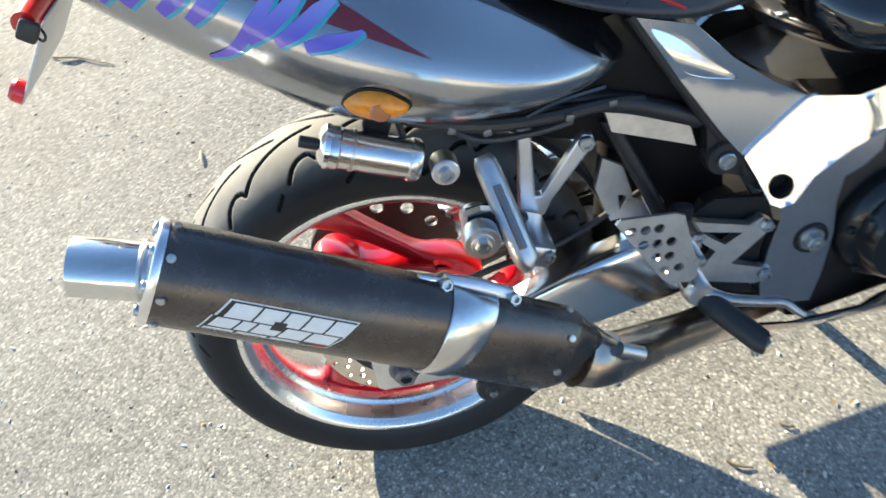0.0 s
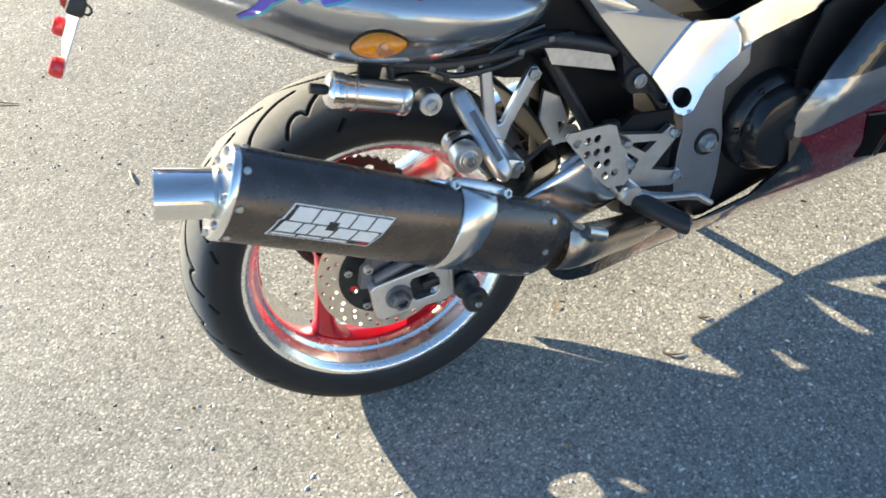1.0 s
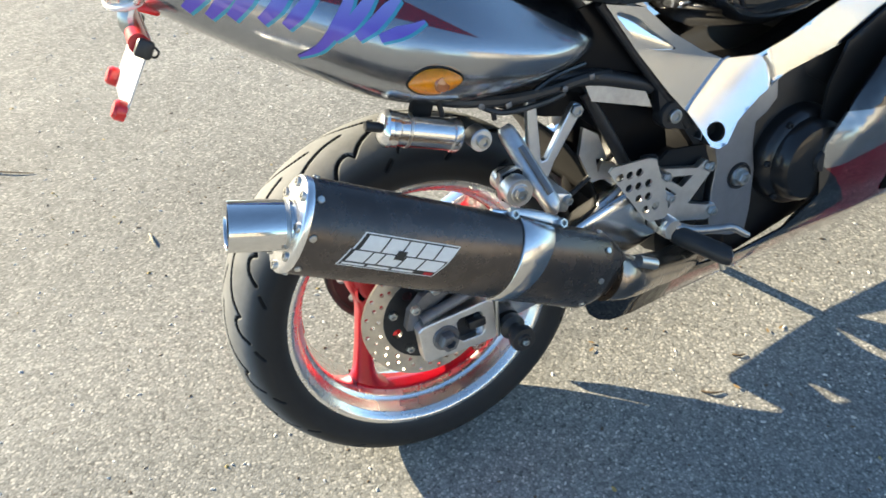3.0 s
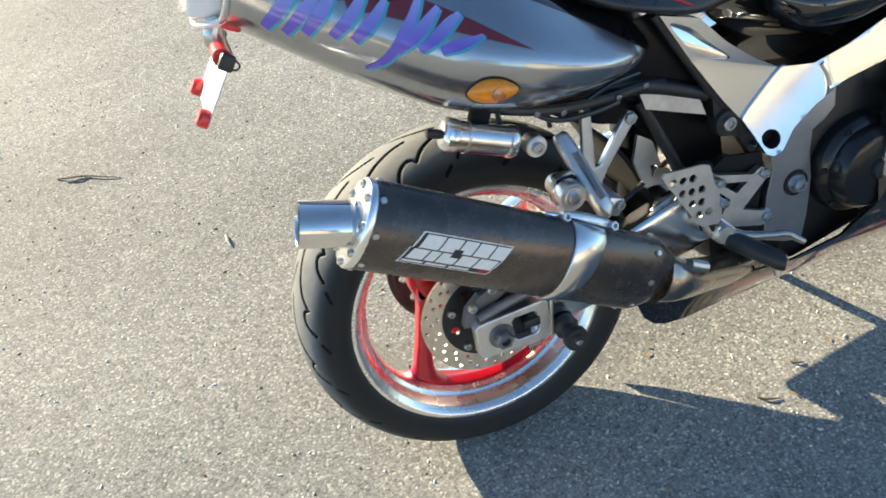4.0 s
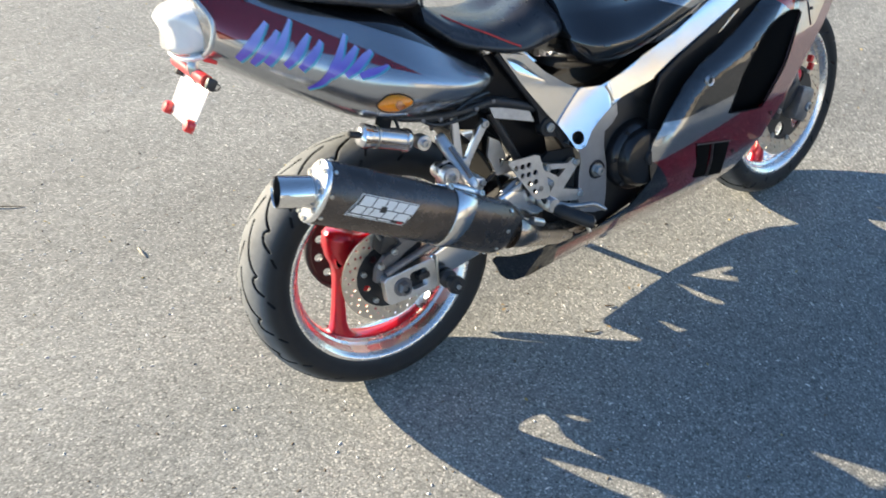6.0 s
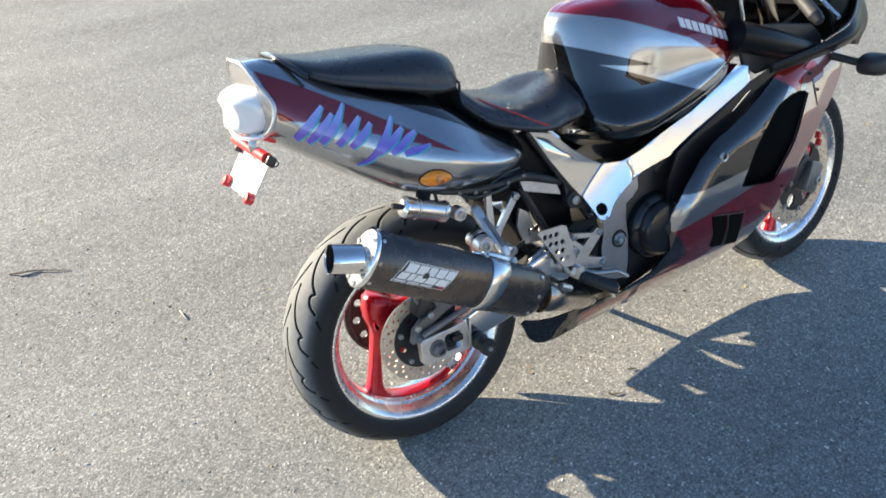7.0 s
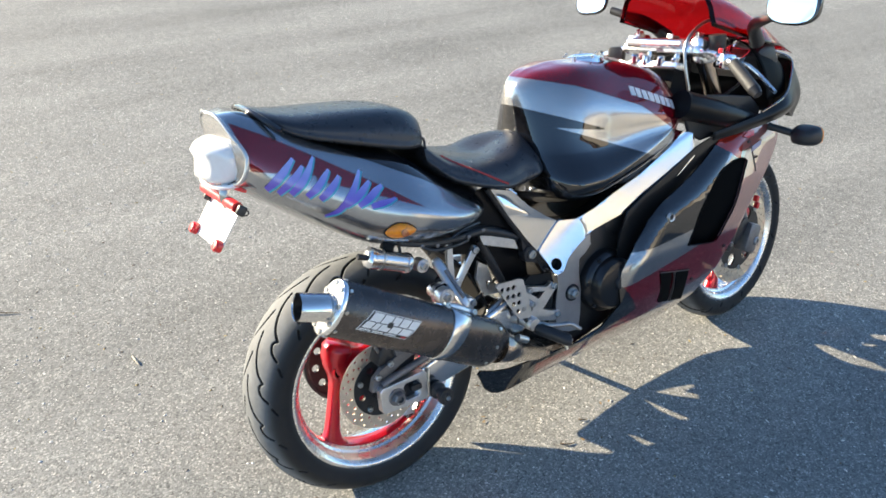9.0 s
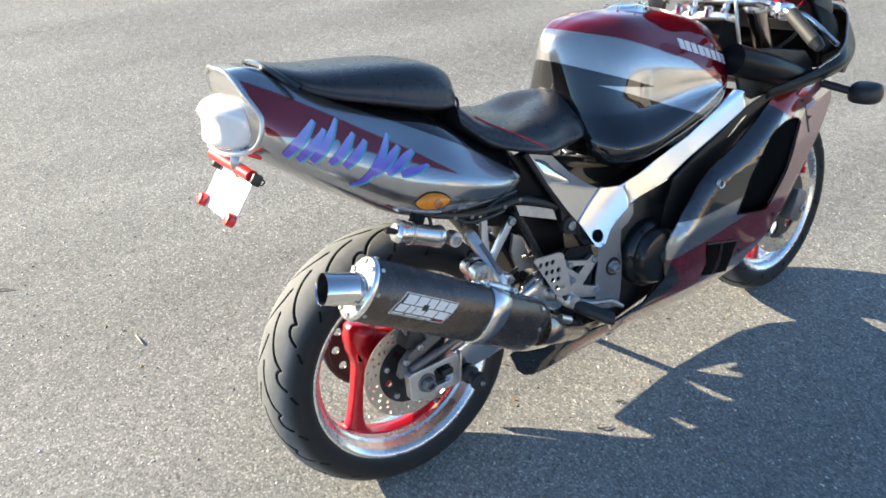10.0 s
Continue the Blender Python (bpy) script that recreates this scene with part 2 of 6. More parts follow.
# ---- ground ----
def asphalt():
    m = bpy.data.materials.new("worn asphalt")
    m.use_nodes = True
    nt = m.node_tree
    b = nt.nodes["Principled BSDF"]
    tc = nt.nodes.new("ShaderNodeTexCoord")
    warp = nt.nodes.new("ShaderNodeTexNoise")
    warp.inputs["Scale"].default_value = 120
    nt.links.new(tc.outputs["Object"], warp.inputs["Vector"])
    shift = nt.nodes.new("ShaderNodeVectorMath")
    shift.operation = "MULTIPLY_ADD"
    shift.inputs[1].default_value = (0.006, 0.006, 0)
    nt.links.new(warp.outputs["Color"], shift.inputs[0])
    nt.links.new(tc.outputs["Object"], shift.inputs[2])
    cells = nt.nodes.new("ShaderNodeTexVoronoi")
    cells.inputs["Scale"].default_value = 215
    nt.links.new(shift.outputs[0], cells.inputs["Vector"])
    ramp = nt.nodes.new("ShaderNodeValToRGB")
    el = ramp.color_ramp.elements
    el[0].position, el[0].color = 0.0, (0.160, 0.162, 0.152, 1)
    el[1].position, el[1].color = 1.0, (0.66, 0.64, 0.585, 1)
    for p, c in ((0.08, (0.256, 0.259, 0.241, 1)), (0.5, (0.330, 0.334, 0.312, 1)), (0.85, (0.410, 0.411, 0.378, 1)), (0.93, (0.54, 0.525, 0.475, 1))):
        e = el.new(p)
        e.color = c
    pick = nt.nodes.new("ShaderNodeSeparateColor")
    nt.links.new(cells.outputs["Color"], pick.inputs[0])
    nt.links.new(pick.outputs[0], ramp.inputs[0])
    # the dark binder between the stones
    gap = nt.nodes.new("ShaderNodeMapRange")
    gap.inputs["From Min"].default_value, gap.inputs["From Max"].default_value = 0.35, 0.75
    gap.inputs["To Min"].default_value, gap.inputs["To Max"].default_value = 1.0, 0.72
    nt.links.new(cells.outputs["Distance"], gap.inputs[0])
    fine = nt.nodes.new("ShaderNodeTexNoise")
    fine.inputs["Scale"].default_value, fine.inputs["Detail"].default_value = 420, 4
    nt.links.new(tc.outputs["Object"], fine.inputs["Vector"])
    broad = nt.nodes.new("ShaderNodeTexNoise")
    broad.inputs["Scale"].default_value, broad.inputs["Detail"].default_value, broad.inputs["Roughness"].default_value = 1.1, 8, 0.6
    nt.links.new(tc.outputs["Object"], broad.inputs["Vector"])
    streak = nt.nodes.new("ShaderNodeMapping")
    streak.inputs["Scale"].default_value = (0.25, 2.2, 1)
    streak.inputs["Rotation"].default_value = (0, 0, radians(-24))
    nt.links.new(tc.outputs["Object"], streak.inputs[0])
    lanes = nt.nodes.new("ShaderNodeTexNoise")
    lanes.inputs["Scale"].default_value, lanes.inputs["Detail"].default_value = 0.9, 5
    nt.links.new(streak.outputs[0], lanes.inputs["Vector"])
    patch = nt.nodes.new("ShaderNodeTexNoise")
    patch.inputs["Scale"].default_value, patch.inputs["Detail"].default_value = 22, 5
    nt.links.new(tc.outputs["Object"], patch.inputs["Vector"])
    value = gap.outputs[0]
    for n, lo, hi in ((fine, 0.78, 1.16), (broad, 0.86, 1.12), (lanes, 0.72, 1.10), (patch, 0.88, 1.10)):
        r = nt.nodes.new("ShaderNodeMapRange")
        r.inputs["From Min"].default_value, r.inputs["From Max"].default_value = 0.25, 0.75
        r.inputs["To Min"].default_value, r.inputs["To Max"].default_value = lo, hi
        nt.links.new(n.outputs[0], r.inputs[0])
        value = op(nt, "MULTIPLY", value, r.outputs[0])
    flakes = nt.nodes.new("ShaderNodeTexVoronoi")
    flakes.inputs["Scale"].default_value = 118
    nt.links.new(shift.outputs[0], flakes.inputs["Vector"])
    fpick = nt.nodes.new("ShaderNodeSeparateColor")
    nt.links.new(flakes.outputs["Color"], fpick.inputs[0])
    rare = nt.nodes.new("ShaderNodeMath")
    rare.operation = "GREATER_THAN"
    rare.inputs[1].default_value = 0.91
    nt.links.new(fpick.outputs[1], rare.inputs[0])
    core = nt.nodes.new("ShaderNodeMapRange")
    core.inputs["From Min"].default_value, core.inputs["From Max"].default_value = 0.28, 0.42
    core.inputs["To Min"].default_value, core.inputs["To Max"].default_value = 0.75, 0.0
    nt.links.new(flakes.outputs["Distance"], core.inputs[0])
    pale = nt.nodes.new("ShaderNodeMix")
    pale.data_type = "RGBA"
    pale.inputs["B"].default_value = (0.68, 0.655, 0.59, 1)
    nt.links.new(op(nt, "MULTIPLY", rare.outputs[0], core.outputs[0]), pale.inputs["Factor"])
    nt.links.new(ramp.outputs[0], pale.inputs["A"])
    tint = nt.nodes.new("ShaderNodeVectorMath")
    tint.operation = "SCALE"
    nt.links.new(pale.outputs["Result"], tint.inputs[0])
    nt.links.new(value, tint.inputs["Scale"])
    nt.links.new(tint.outputs[0], b.inputs["Base Color"])
    b.inputs["Roughness"].default_value = 0.8
    b.inputs["Specular IOR Level"].default_value = 0.20
    bump = nt.nodes.new("ShaderNodeBump")
    bump.inputs["Strength"].default_value, bump.inputs["Distance"].default_value = 0.52, 0.0010
    bump.invert = True
    nt.links.new(cells.outputs["Distance"], bump.inputs["Height"])
    bump2 = nt.nodes.new("ShaderNodeBump")
    bump2.inputs["Strength"].default_value, bump2.inputs["Distance"].default_value = 0.36, 0.0008
    nt.links.new(fine.outputs[0], bump2.inputs["Height"])
    nt.links.new(bump.outputs[0], bump2.inputs["Normal"])
    nt.links.new(bump2.outputs[0], b.inputs["Normal"])
    return m


g = bmesh.new()
bmesh.ops.create_grid(g, x_segments=8, y_segments=8, size=900)
ground = part("ground", g, asphalt())
tagged(ground, "grey worn asphalt lot with pale exposed stones", "asphalt", kind="structure")

# ---- motorcycle ----
LEAN_DEG = 11.64
bike = new("motorcycle")
bike.matrix_basis = pose(0, 0, 0, -LEAN_DEG)
tagged(bike, "silver, black and maroon sport motorcycle leaning on its side stand", "motorcycle")


def bev(ob, width=0.003, segments=2, angle=40):
    m = ob.modifiers.new("edges", "BEVEL")
    m.width, m.segments, m.limit_method, m.angle_limit = width, segments, "ANGLE", radians(angle)
    return ob


def thick(ob, t=0.004):
    m = ob.modifiers.new("thickness", "SOLIDIFY")
    m.thickness, m.offset = t, 0
    return ob


def both(name, make, material, parent, label="", width=0):
    """A part on the right side and its mirror image on the left."""
    out = [part(name, make(), material, parent, label), part(name, mirrored(make()), material, parent, label)]
    if width:
        for o in out:
            bev(o, width)
    return out


# -- wheels --
def tread(d, s, pitch):
    """Distance from a place on the tread to the nearest groove: d along the tyre, s across from its middle."""
    strokes = [[(0.000, 0.004), (0.030, 0.010), (0.060, 0.022), (0.090, 0.040), (0.110, 0.061)],
               [(0.110, 0.061), (0.117, 0.053), (0.128, 0.053), (0.142, 0.062), (0.154, 0.080)],
               [(0.060, 0.090), (0.075, 0.102)]]
    best = np.full(d.shape, 9.0)
    for st in strokes:
        st = loop_cr(st, 3)
        for (a, b), (c, e) in zip(st[:-1], st[1:]):
            for k in (-2, -1, 0, 1):
                px_, py_ = d - a - k * pitch, s - b
                ux, uy = c - a, e - b
                t = np.clip((px_ * ux + py_ * uy) / (ux * ux + uy * uy), 0, 1)
                best = np.minimum(best, np.hypot(px_ - t * ux, py_ - t * uy))
    return best


def tyre_rubber(width):
    """Dusty grey tread that turns to clean black rubber towards the sidewalls."""
    m = mat("tyre rubber with dusty tread", (0.160, 0.168, 0.170), rough=0.74, vary=0.25, scale=18, bump=0.25, bump_scale=700, rough_vary=0.08, spec=0.35)
    nt = m.node_tree
    b = nt.nodes["Principled BSDF"]
    dusty = [k for k in nt.links if k.to_socket == b.inputs["Base Color"]][0].from_socket
    tc = nt.nodes.new("ShaderNodeTexCoord")
    sep = nt.nodes.new("ShaderNodeSeparateXYZ")
    nt.links.new(tc.outputs["Object"], sep.inputs[0])
    across = nt.nodes.new("ShaderNodeMath")
    across.operation = "ABSOLUTE"
    nt.links.new(sep.outputs["Y"], across.inputs[0])
    ramp = nt.nodes.new("ShaderNodeMapRange")
    ramp.interpolation_type = "SMOOTHSTEP"
    ramp.inputs["From Min"].default_value, ramp.inputs["From Max"].default_value = 0.62 * width, 0.97 * width
    nt.links.new(across.outputs[0], ramp.inputs[0])
    mix = nt.nodes.new("ShaderNodeMix")
    mix.data_type = "RGBA"
    mix.inputs["B"].default_value = (0.020, 0.020, 0.020, 1)
    nt.links.new(ramp.outputs[0], mix.inputs["Factor"])
    nt.links.new(dusty, mix.inputs["A"])
    nt.links.new(mix.outputs["Result"], b.inputs["Base Color"])
    return m


groove_rubber = mat("clean groove rubber", (0.010, 0.010, 0.010), rough=0.8, vary=0.2, scale=40)


def tyre(profile, centre, n_round, pitches, across, depth=0.0060, half=0.0024):
    pr = loop_cr(profile, 14)
    seg = np.hypot(*np.diff(pr, axis=0).T)
    arc = np.concatenate([[0], np.cumsum(seg)])
    fine = np.linspace(0, arc[-1], across)
    r, y = np.interp(fine, arc, pr[:, 0]), np.interp(fine, arc, pr[:, 1])
    s = fine - arc[-1] / 2
    nr, ny = np.gradient(y, fine), -np.gradient(r, fine)
    turn = np.linspace(0, 2 * math.pi, n_round, endpoint=False)
    rad = max(r)
    pitch = 2 * math.pi * rad / pitches
    dd = (turn[:, None] * rad + np.where(s > 0, pitch / 2, 0)[None, :]) % pitch
    dist = tread(dd, np.abs(s)[None, :].repeat(n_round, 0), pitch)
    cut = depth * np.clip((half + 0.0008 - dist) / 0.0016, 0, 1)
    rr, yy = r[None, :] - nr[None, :] * cut, y[None, :] - ny[None, :] * cut
    cx, cy, cz = centre
    pts = np.stack([cx + rr * np.cos(turn)[:, None], cy + yy, cz + rr * np.sin(turn)[:, None]], -1)
    i, j = np.meshgrid(np.arange(n_round), np.arange(across - 1), indexing="ij")
    q = np.stack([i * across + j, (i + 1) % n_round * across + j, (i + 1) % n_round * across + j + 1, i * across + j + 1], -1).reshape(-1, 4)
    me = bpy.data.meshes.new("tyre")
    me.from_pydata(pts.reshape(-1, 3).tolist(), [], q[:, ::-1].tolist())
    me.polygons.foreach_set("use_smooth", [True] * len(me.polygons))
    me.materials.append(tyre_rubber(max(y)))
    me.materials.append(groove_rubber)
    me.polygons.foreach_set("material_index", (cut[:, :-1].reshape(-1) > depth * 0.35).astype(np.int32))
    return new("tyre", me)


def spoke(r0, r1, angle, centre, w, t):
    """A hollow cast spoke from the hub to the rim; w and t: its widths and depths along it."""
    rows = []
    n = 9
    for i in range(n):
        f = i / (n - 1)
        r = r0 + (r1 - r0) * f
        ww, tt = np.interp(f, np.linspace(0, 1, len(w)), w), np.interp(f, np.linspace(0, 1, len(t)), t)
        rows.append([(r, tt / 2 * abs(math.sin(a)) ** 0.7 * math.copysign(1, math.sin(a)), ww / 2 * abs(math.cos(a)) ** 0.7 * math.copysign(1, math.cos(a))) for a in (2 * math.pi * k / 20 for k in range(20))])
    return moved(grid_bm(loop_cr(np.array(rows), 3), close_v=True, cap=True), Matrix.Translation(centre) @ Matrix.Rotation(-radians(angle), 4, "Y"))


RC = (0, 0, 0.312)
RIM = [(0.2318, -0.0735), (0.2325, -0.0775), (0.2270, -0.0790), (0.2215, -0.0770), (0.2182, -0.0712), (0.2150, -0.0690), (0.2128, -0.0660), (0.2075, -0.0480), (0.2058, -0.0445), (0.2010, -0.0420), (0.1990, -0.0400), (0.1965, -0.0270)]
RIM = RIM + [(r, -y) for r, y in reversed(RIM)] + [(0.2150, 0.0600), (0.2110, 0.0200), (0.2110, -0.0200), (0.2150, -0.0600)]
rear_wheel = part("rear_wheel", lathe(RIM, 160, RC, closed=True), rim_metal, bike, "polished rear wheel rim", sharp=50)
half = [(0.2230, 0.0700), (0.2330, 0.0795), (0.2480, 0.0875), (0.2640, 0.0905), (0.2765, 0.0845), (0.2890, 0.0730), (0.3010, 0.0552), (0.3100, 0.0335), (0.3138, 0.0120)]
t = tyre([(r, -y) for r, y in half] + [(r, y) for r, y in reversed(half)], RC, 1400, 18, 200)
t.parent = rear_wheel
tagged(t, "wide black rear tyre with wavy grooves")
def swept_spoke(turn):
    """A spoke that leaves a rounded lobe of the hub at a tangent, thins out and widens again to its foot on the rim."""
    line = loop_cr([(-0.060, 0.104), (-0.069, 0.082), (-0.081, 0.046), (-0.087, 0.000), (-0.101, -0.070), (-0.113, -0.130), (-0.121, -0.174)], 5)
    f = np.linspace(0, 1, len(line))
    w = np.interp(f, (0, 0.10, 0.22, 0.33, 0.42, 0.50, 0.66, 0.83, 0.92, 1), (0.056, 0.072, 0.070, 0.052, 0.030, 0.022, 0.026, 0.036, 0.052, 0.096))
    t = np.interp(f, (0, 0.10, 0.33, 0.45, 0.55, 0.8, 1), (0.074, 0.090, 0.066, 0.044, 0.034, 0.036, 0.046))
    soft = np.interp(f, (0, 0.30, 0.50, 1), (0.95, 0.85, 0.5, 0.5))
    rows = []
    for i, q in enumerate(line):
        d = line[min(i + 1, len(line) - 1)] - line[max(i - 1, 0)]
        n = np.array([-d[1], d[0]]) / np.hypot(*d)
        ring = []
        for a in (2 * math.pi * k / 26 for k in range(26)):
            u = w[i] / 2 * abs(math.cos(a)) ** soft[i] * math.copysign(1, math.cos(a))
            ring.append((q[0] + n[0] * u, t[i] / 2 * abs(math.sin(a)) ** soft[i] * math.copysign(1, math.sin(a)), q[1] + n[1] * u))
        rows.append(ring)
    return moved(grid_bm(rows, close_v=True, cap=True), Matrix.Translation(RC) @ Matrix.Rotation(radians(turn), 4, "Y"))


def rim_strip(turn):
    """A long red strip along the inside of the rim, starting at the end of a spoke."""
    rows = []
    for a in np.linspace(radians(226), radians(298), 30):
        far = np.interp(a, (radians(226), radians(250), radians(298)), (0.0255, 0.0240, 0.0))
        rows.append([(r * math.cos(a), y, RC[2] + r * math.sin(a)) for y, r in ((-0.0262, 0.1970), (-0.0255, 0.1950), (-0.0200, 0.1938), ((far - 0.02) / 2, 0.1936), (far - 0.003, 0.1940), (far, 0.1970))])
    return moved(grid_bm(rows), Matrix.Translation(RC) @ Matrix.Rotation(radians(turn), 4, "Y") @ Matrix.Translation((-RC[0], -RC[1], -RC[2])))


# black that stands in for the shade inside holes and openings
opening_shade = mat("dark shade of openings", (0.004, 0.004, 0.004), rough=0.9, spec=0.1)
for a in (0, 120, 240):
    part("spoke", swept_spoke(a), red_paint, rear_wheel, sharp=70)
    part("rim_strip", rim_strip(a), red_paint, rear_wheel, sharp=60)
lobe = []
for y, k in ((-0.037, 0.80), (-0.034, 0.90), (-0.028, 0.965), (-0.018, 0.995), (-0.008, 1.0), (0.025, 1.0), (0.034, 0.96), (0.040, 0.86)):
    lobe.append([(k * r * math.cos(a), y, RC[2] + k * r * math.sin(a)) for a, r in ((a, 0.076 + 0.056 * (0.5 + 0.5 * math.cos(3 * (a - radians(136)))) ** 2.2) for a in (2 * math.pi * i / 90 for i in range(90)))])
part("hub", grid_bm(lobe, close_v=True, cap=True), red_paint, rear_wheel, "red wheel hub", sharp=50)
for a in (0, 120, 240):
    place = Matrix.Translation(RC) @ Matrix.Rotation(radians(a), 4, "Y") @ Matrix.Translation((-0.0875, -0.0315, 0.046)) @ Matrix.Rotation(radians(12), 4, "Y") @ Matrix.Diagonal((1, 1, 2.0, 1))
    part("hub_hole_shade", moved(lathe([(0.0001, -0.0008), (0.0062, -0.0008), (0.0074, -0.0030)], 24), place), opening_shade, rear_wheel)
    part("hole_lip", moved(lathe([(0.0070, -0.0012), (0.0076, -0.0034), (0.0088, -0.0034), (0.0108, 0.0040)], 24), place), red_paint, rear_wheel)
part("axle_tube", lathe([(0.0001, -0.11), (0.03, -0.11), (0.034, -0.08), (0.034, 0.11), (0.0001, 0.11)], 32, RC), black_metal, rear_wheel)


def rotor(r_out, r_in, y, n, rows, hole, centre, parent, t=0.005):
    holes = [circle(centre[0], centre[2], r_in, 64)]
    for k in range(n):
        for j, (r, off) in enumerate(rows):
            a = 2 * math.pi * (k + off) / n
            holes.append(circle(centre[0] + r * math.cos(a), centre[2] + r * math.sin(a), hole, 8))
    return part("brake_disc", sheet(circle(centre[0], centre[2], r_out, 96), y, t, holes), disc_steel, parent, "drilled steel brake disc", smooth=False)


rotor(0.115, 0.079, -0.092, 20, ((0.108, 0.0), (0.098, 0.5), (0.088, 0.2)), 0.0040, RC, rear_wheel)
carrier_holes = [circle(0.060 * math.cos(radians(a)), RC[2] + 0.060 * math.sin(radians(a)), 0.0085, 14) for a in range(12, 360, 36) if a % 72 != 12] + [circle(0, RC[2], 0.033, 24)]
part("disc_carrier", sheet(circle(0, RC[2], 0.0795, 64), -0.0935, 0.008, carrier_holes), black_metal, rear_wheel, "black disc carrier", smooth=False)
for a in range(12, 360, 72):
    bolt("disc_bolt", (0.066 * math.cos(radians(a)), -0.095, RC[2] + 0.066 * math.sin(radians(a))), 0.0075, rear_wheel)
teeth = []
for i in range(41 * 4):
    a = 2 * math.pi * i / (41 * 4)
    r = (0.1165, 0.1205, 0.1205, 0.1165)[i % 4]
    teeth.append((r * math.cos(a), RC[2] + r * math.sin(a)))
part("sprocket", sheet(teeth, 0.098, 0.007, [circle(0.093 * math.cos(a), RC[2] + 0.093 * math.sin(a), 0.0105, 16) for a in (2 * math.pi * k / 12 for k in range(12))] + [circle(0, RC[2], 0.03, 20)]), black_metal, rear_wheel, "dark toothed chain sprocket", smooth=False)

# -- swingarm and rear brake --
def arm(y):
    rows = []
    for x, z, h, w in ((0.055, 0.316, 0.060, 0.032), (0.10, 0.322, 0.070, 0.036), (0.17, 0.340, 0.088, 0.042), (0.25, 0.364, 0.106, 0.048), (0.33, 0.384, 0.112, 0.050), (0.38, 0.392, 0.112, 0.044), (0.42, 0.396, 0.108, 0.030), (0.50, 0.402, 0.10, 0.024)):
        rows.append([(x, y - math.copysign(0.02, y) * h / 2 * abs(math.sin(a)) ** 0.30 * math.copysign(1, math.sin(a)) + w / 2 * abs(math.cos(a)) ** 0.30 * math.copysign(1, math.cos(a)), z + h / 2 * abs(math.sin(a)) ** 0.30 * math.copysign(1, math.sin(a))) for a in (2 * math.pi * k / 28 for k in range(28))])
    return grid_bm(loop_cr(np.array(rows), 3), close_v=True, cap=True)


swingarm = part("swingarm", arm(-0.135), polished_alloy, bike, "polished aluminium swingarm", sharp=50)
part("swingarm_leg", arm(0.135), polished_alloy, swingarm, sharp=50)
part("cross_brace", block((0.07, 0.25, 0.07), (0.385, 0, 0.385), (0, 15, 0), 0.012), alloy, swingarm)
slot = [(0.012, 0.292), (0.066, 0.292), (0.072, 0.298), (0.072, 0.331), (0.066, 0.337), (0.012, 0.337), (0.006, 0.331), (0.006, 0.298)]
plate_out = [(-0.042, 0.284), (-0.034, 0.277), (0.080, 0.272), (0.088, 0.279), (0.088, 0.344), (0.080, 0.351), (-0.034, 0.346), (-0.042, 0.339)]
axle_block = bev(part("axle_block", sheet(plate_out, -0.162, 0.022, [[(x + 0.016, z - 0.001) if x < 0.04 else (x - 0.006, z - 0.001) for x, z in slot]]), alloy, swingarm, "square aluminium axle adjuster block", smooth=False), 0.002)
part("slot_back", block((0.085, 0.004, 0.05), (0.022, -0.146, 0.312), (0, 0, 0), 0.001), black_metal, axle_block)
part("axle_washer", lathe([(0.012, -0.166), (0.021, -0.166), (0.0225, -0.164), (0.0225, -0.150)], 28, (0.000, 0, 0.312)), cast_grey, axle_block)
bolt("axle_nut", (0.000, -0.170, 0.312), 0.0165, axle_block, cast_grey, 0.012)
part("adjuster_bolt", moved(block((0.030, 0.016, 0.016), (0, 0, 0), (0, 0, 0), 0.003), pose(0.055, -0.158, 0.316)), black_metal, axle_block)
part("end_plate", block((0.006, 0.03, 0.078), (0.091, -0.150, 0.313), (0, 4, 0), 0.002), steel, swingarm)
both("spool", lambda: lathe([(0.0001, -0.212), (0.010, -0.212), (0.012, -0.208), (0.0205, -0.208), (0.0215, -0.204), (0.0215, -0.196), (0.013, -0.190), (0.013, -0.176), (0.0215, -0.170), (0.0215, -0.158), (0.0001, -0.155)], 28, (0.112, 0, 0.285)), black_plastic, swingarm, "black paddock stand spool")
bolt("spool_bolt", (0.112, -0.213, 0.285), 0.006, swingarm, steel, 0.004)
caliper = part("rear_caliper", block((0.105, 0.052, 0.055), (0.030, -0.108, 0.395), (0, 24, 0), 0.010), black_metal, bike, "dark rear brake caliper")
part("caliper_bracket", sheet([(-0.054, 0.336), (-0.044, 0.366), (-0.020, 0.386), (0.040, 0.412), (0.085, 0.420), (0.088, 0.402), (0.030, 0.380), (-0.010, 0.358), (-0.034, 0.330)], -0.142, 0.016), cast_grey, caliper, "grey cast caliper bracket", smooth=False)
for x, z in ((-0.035, 0.372), (0.035, 0.425), (0.002, 0.395)):
    bolt("caliper_bolt", (x, -0.146, z), 0.008, caliper, steel, 0.006)
part("caliper_cover", block((0.07, 0.02, 0.03), (0.050, -0.140, 0.428), (0, -12, 0), 0.006), cast_grey, caliper)
part("bleed_nipple", tube([(-0.01, -0.12, 0.415), (-0.022, -0.125, 0.438)], 0.004), steel, caliper)
part("torque_rod", tube([(-0.03, -0.150, 0.352), (0.04, -0.150, 0.366), (0.11, -0.148, 0.378), (0.18, -0.140, 0.372)], 0.009), cast_grey, caliper)
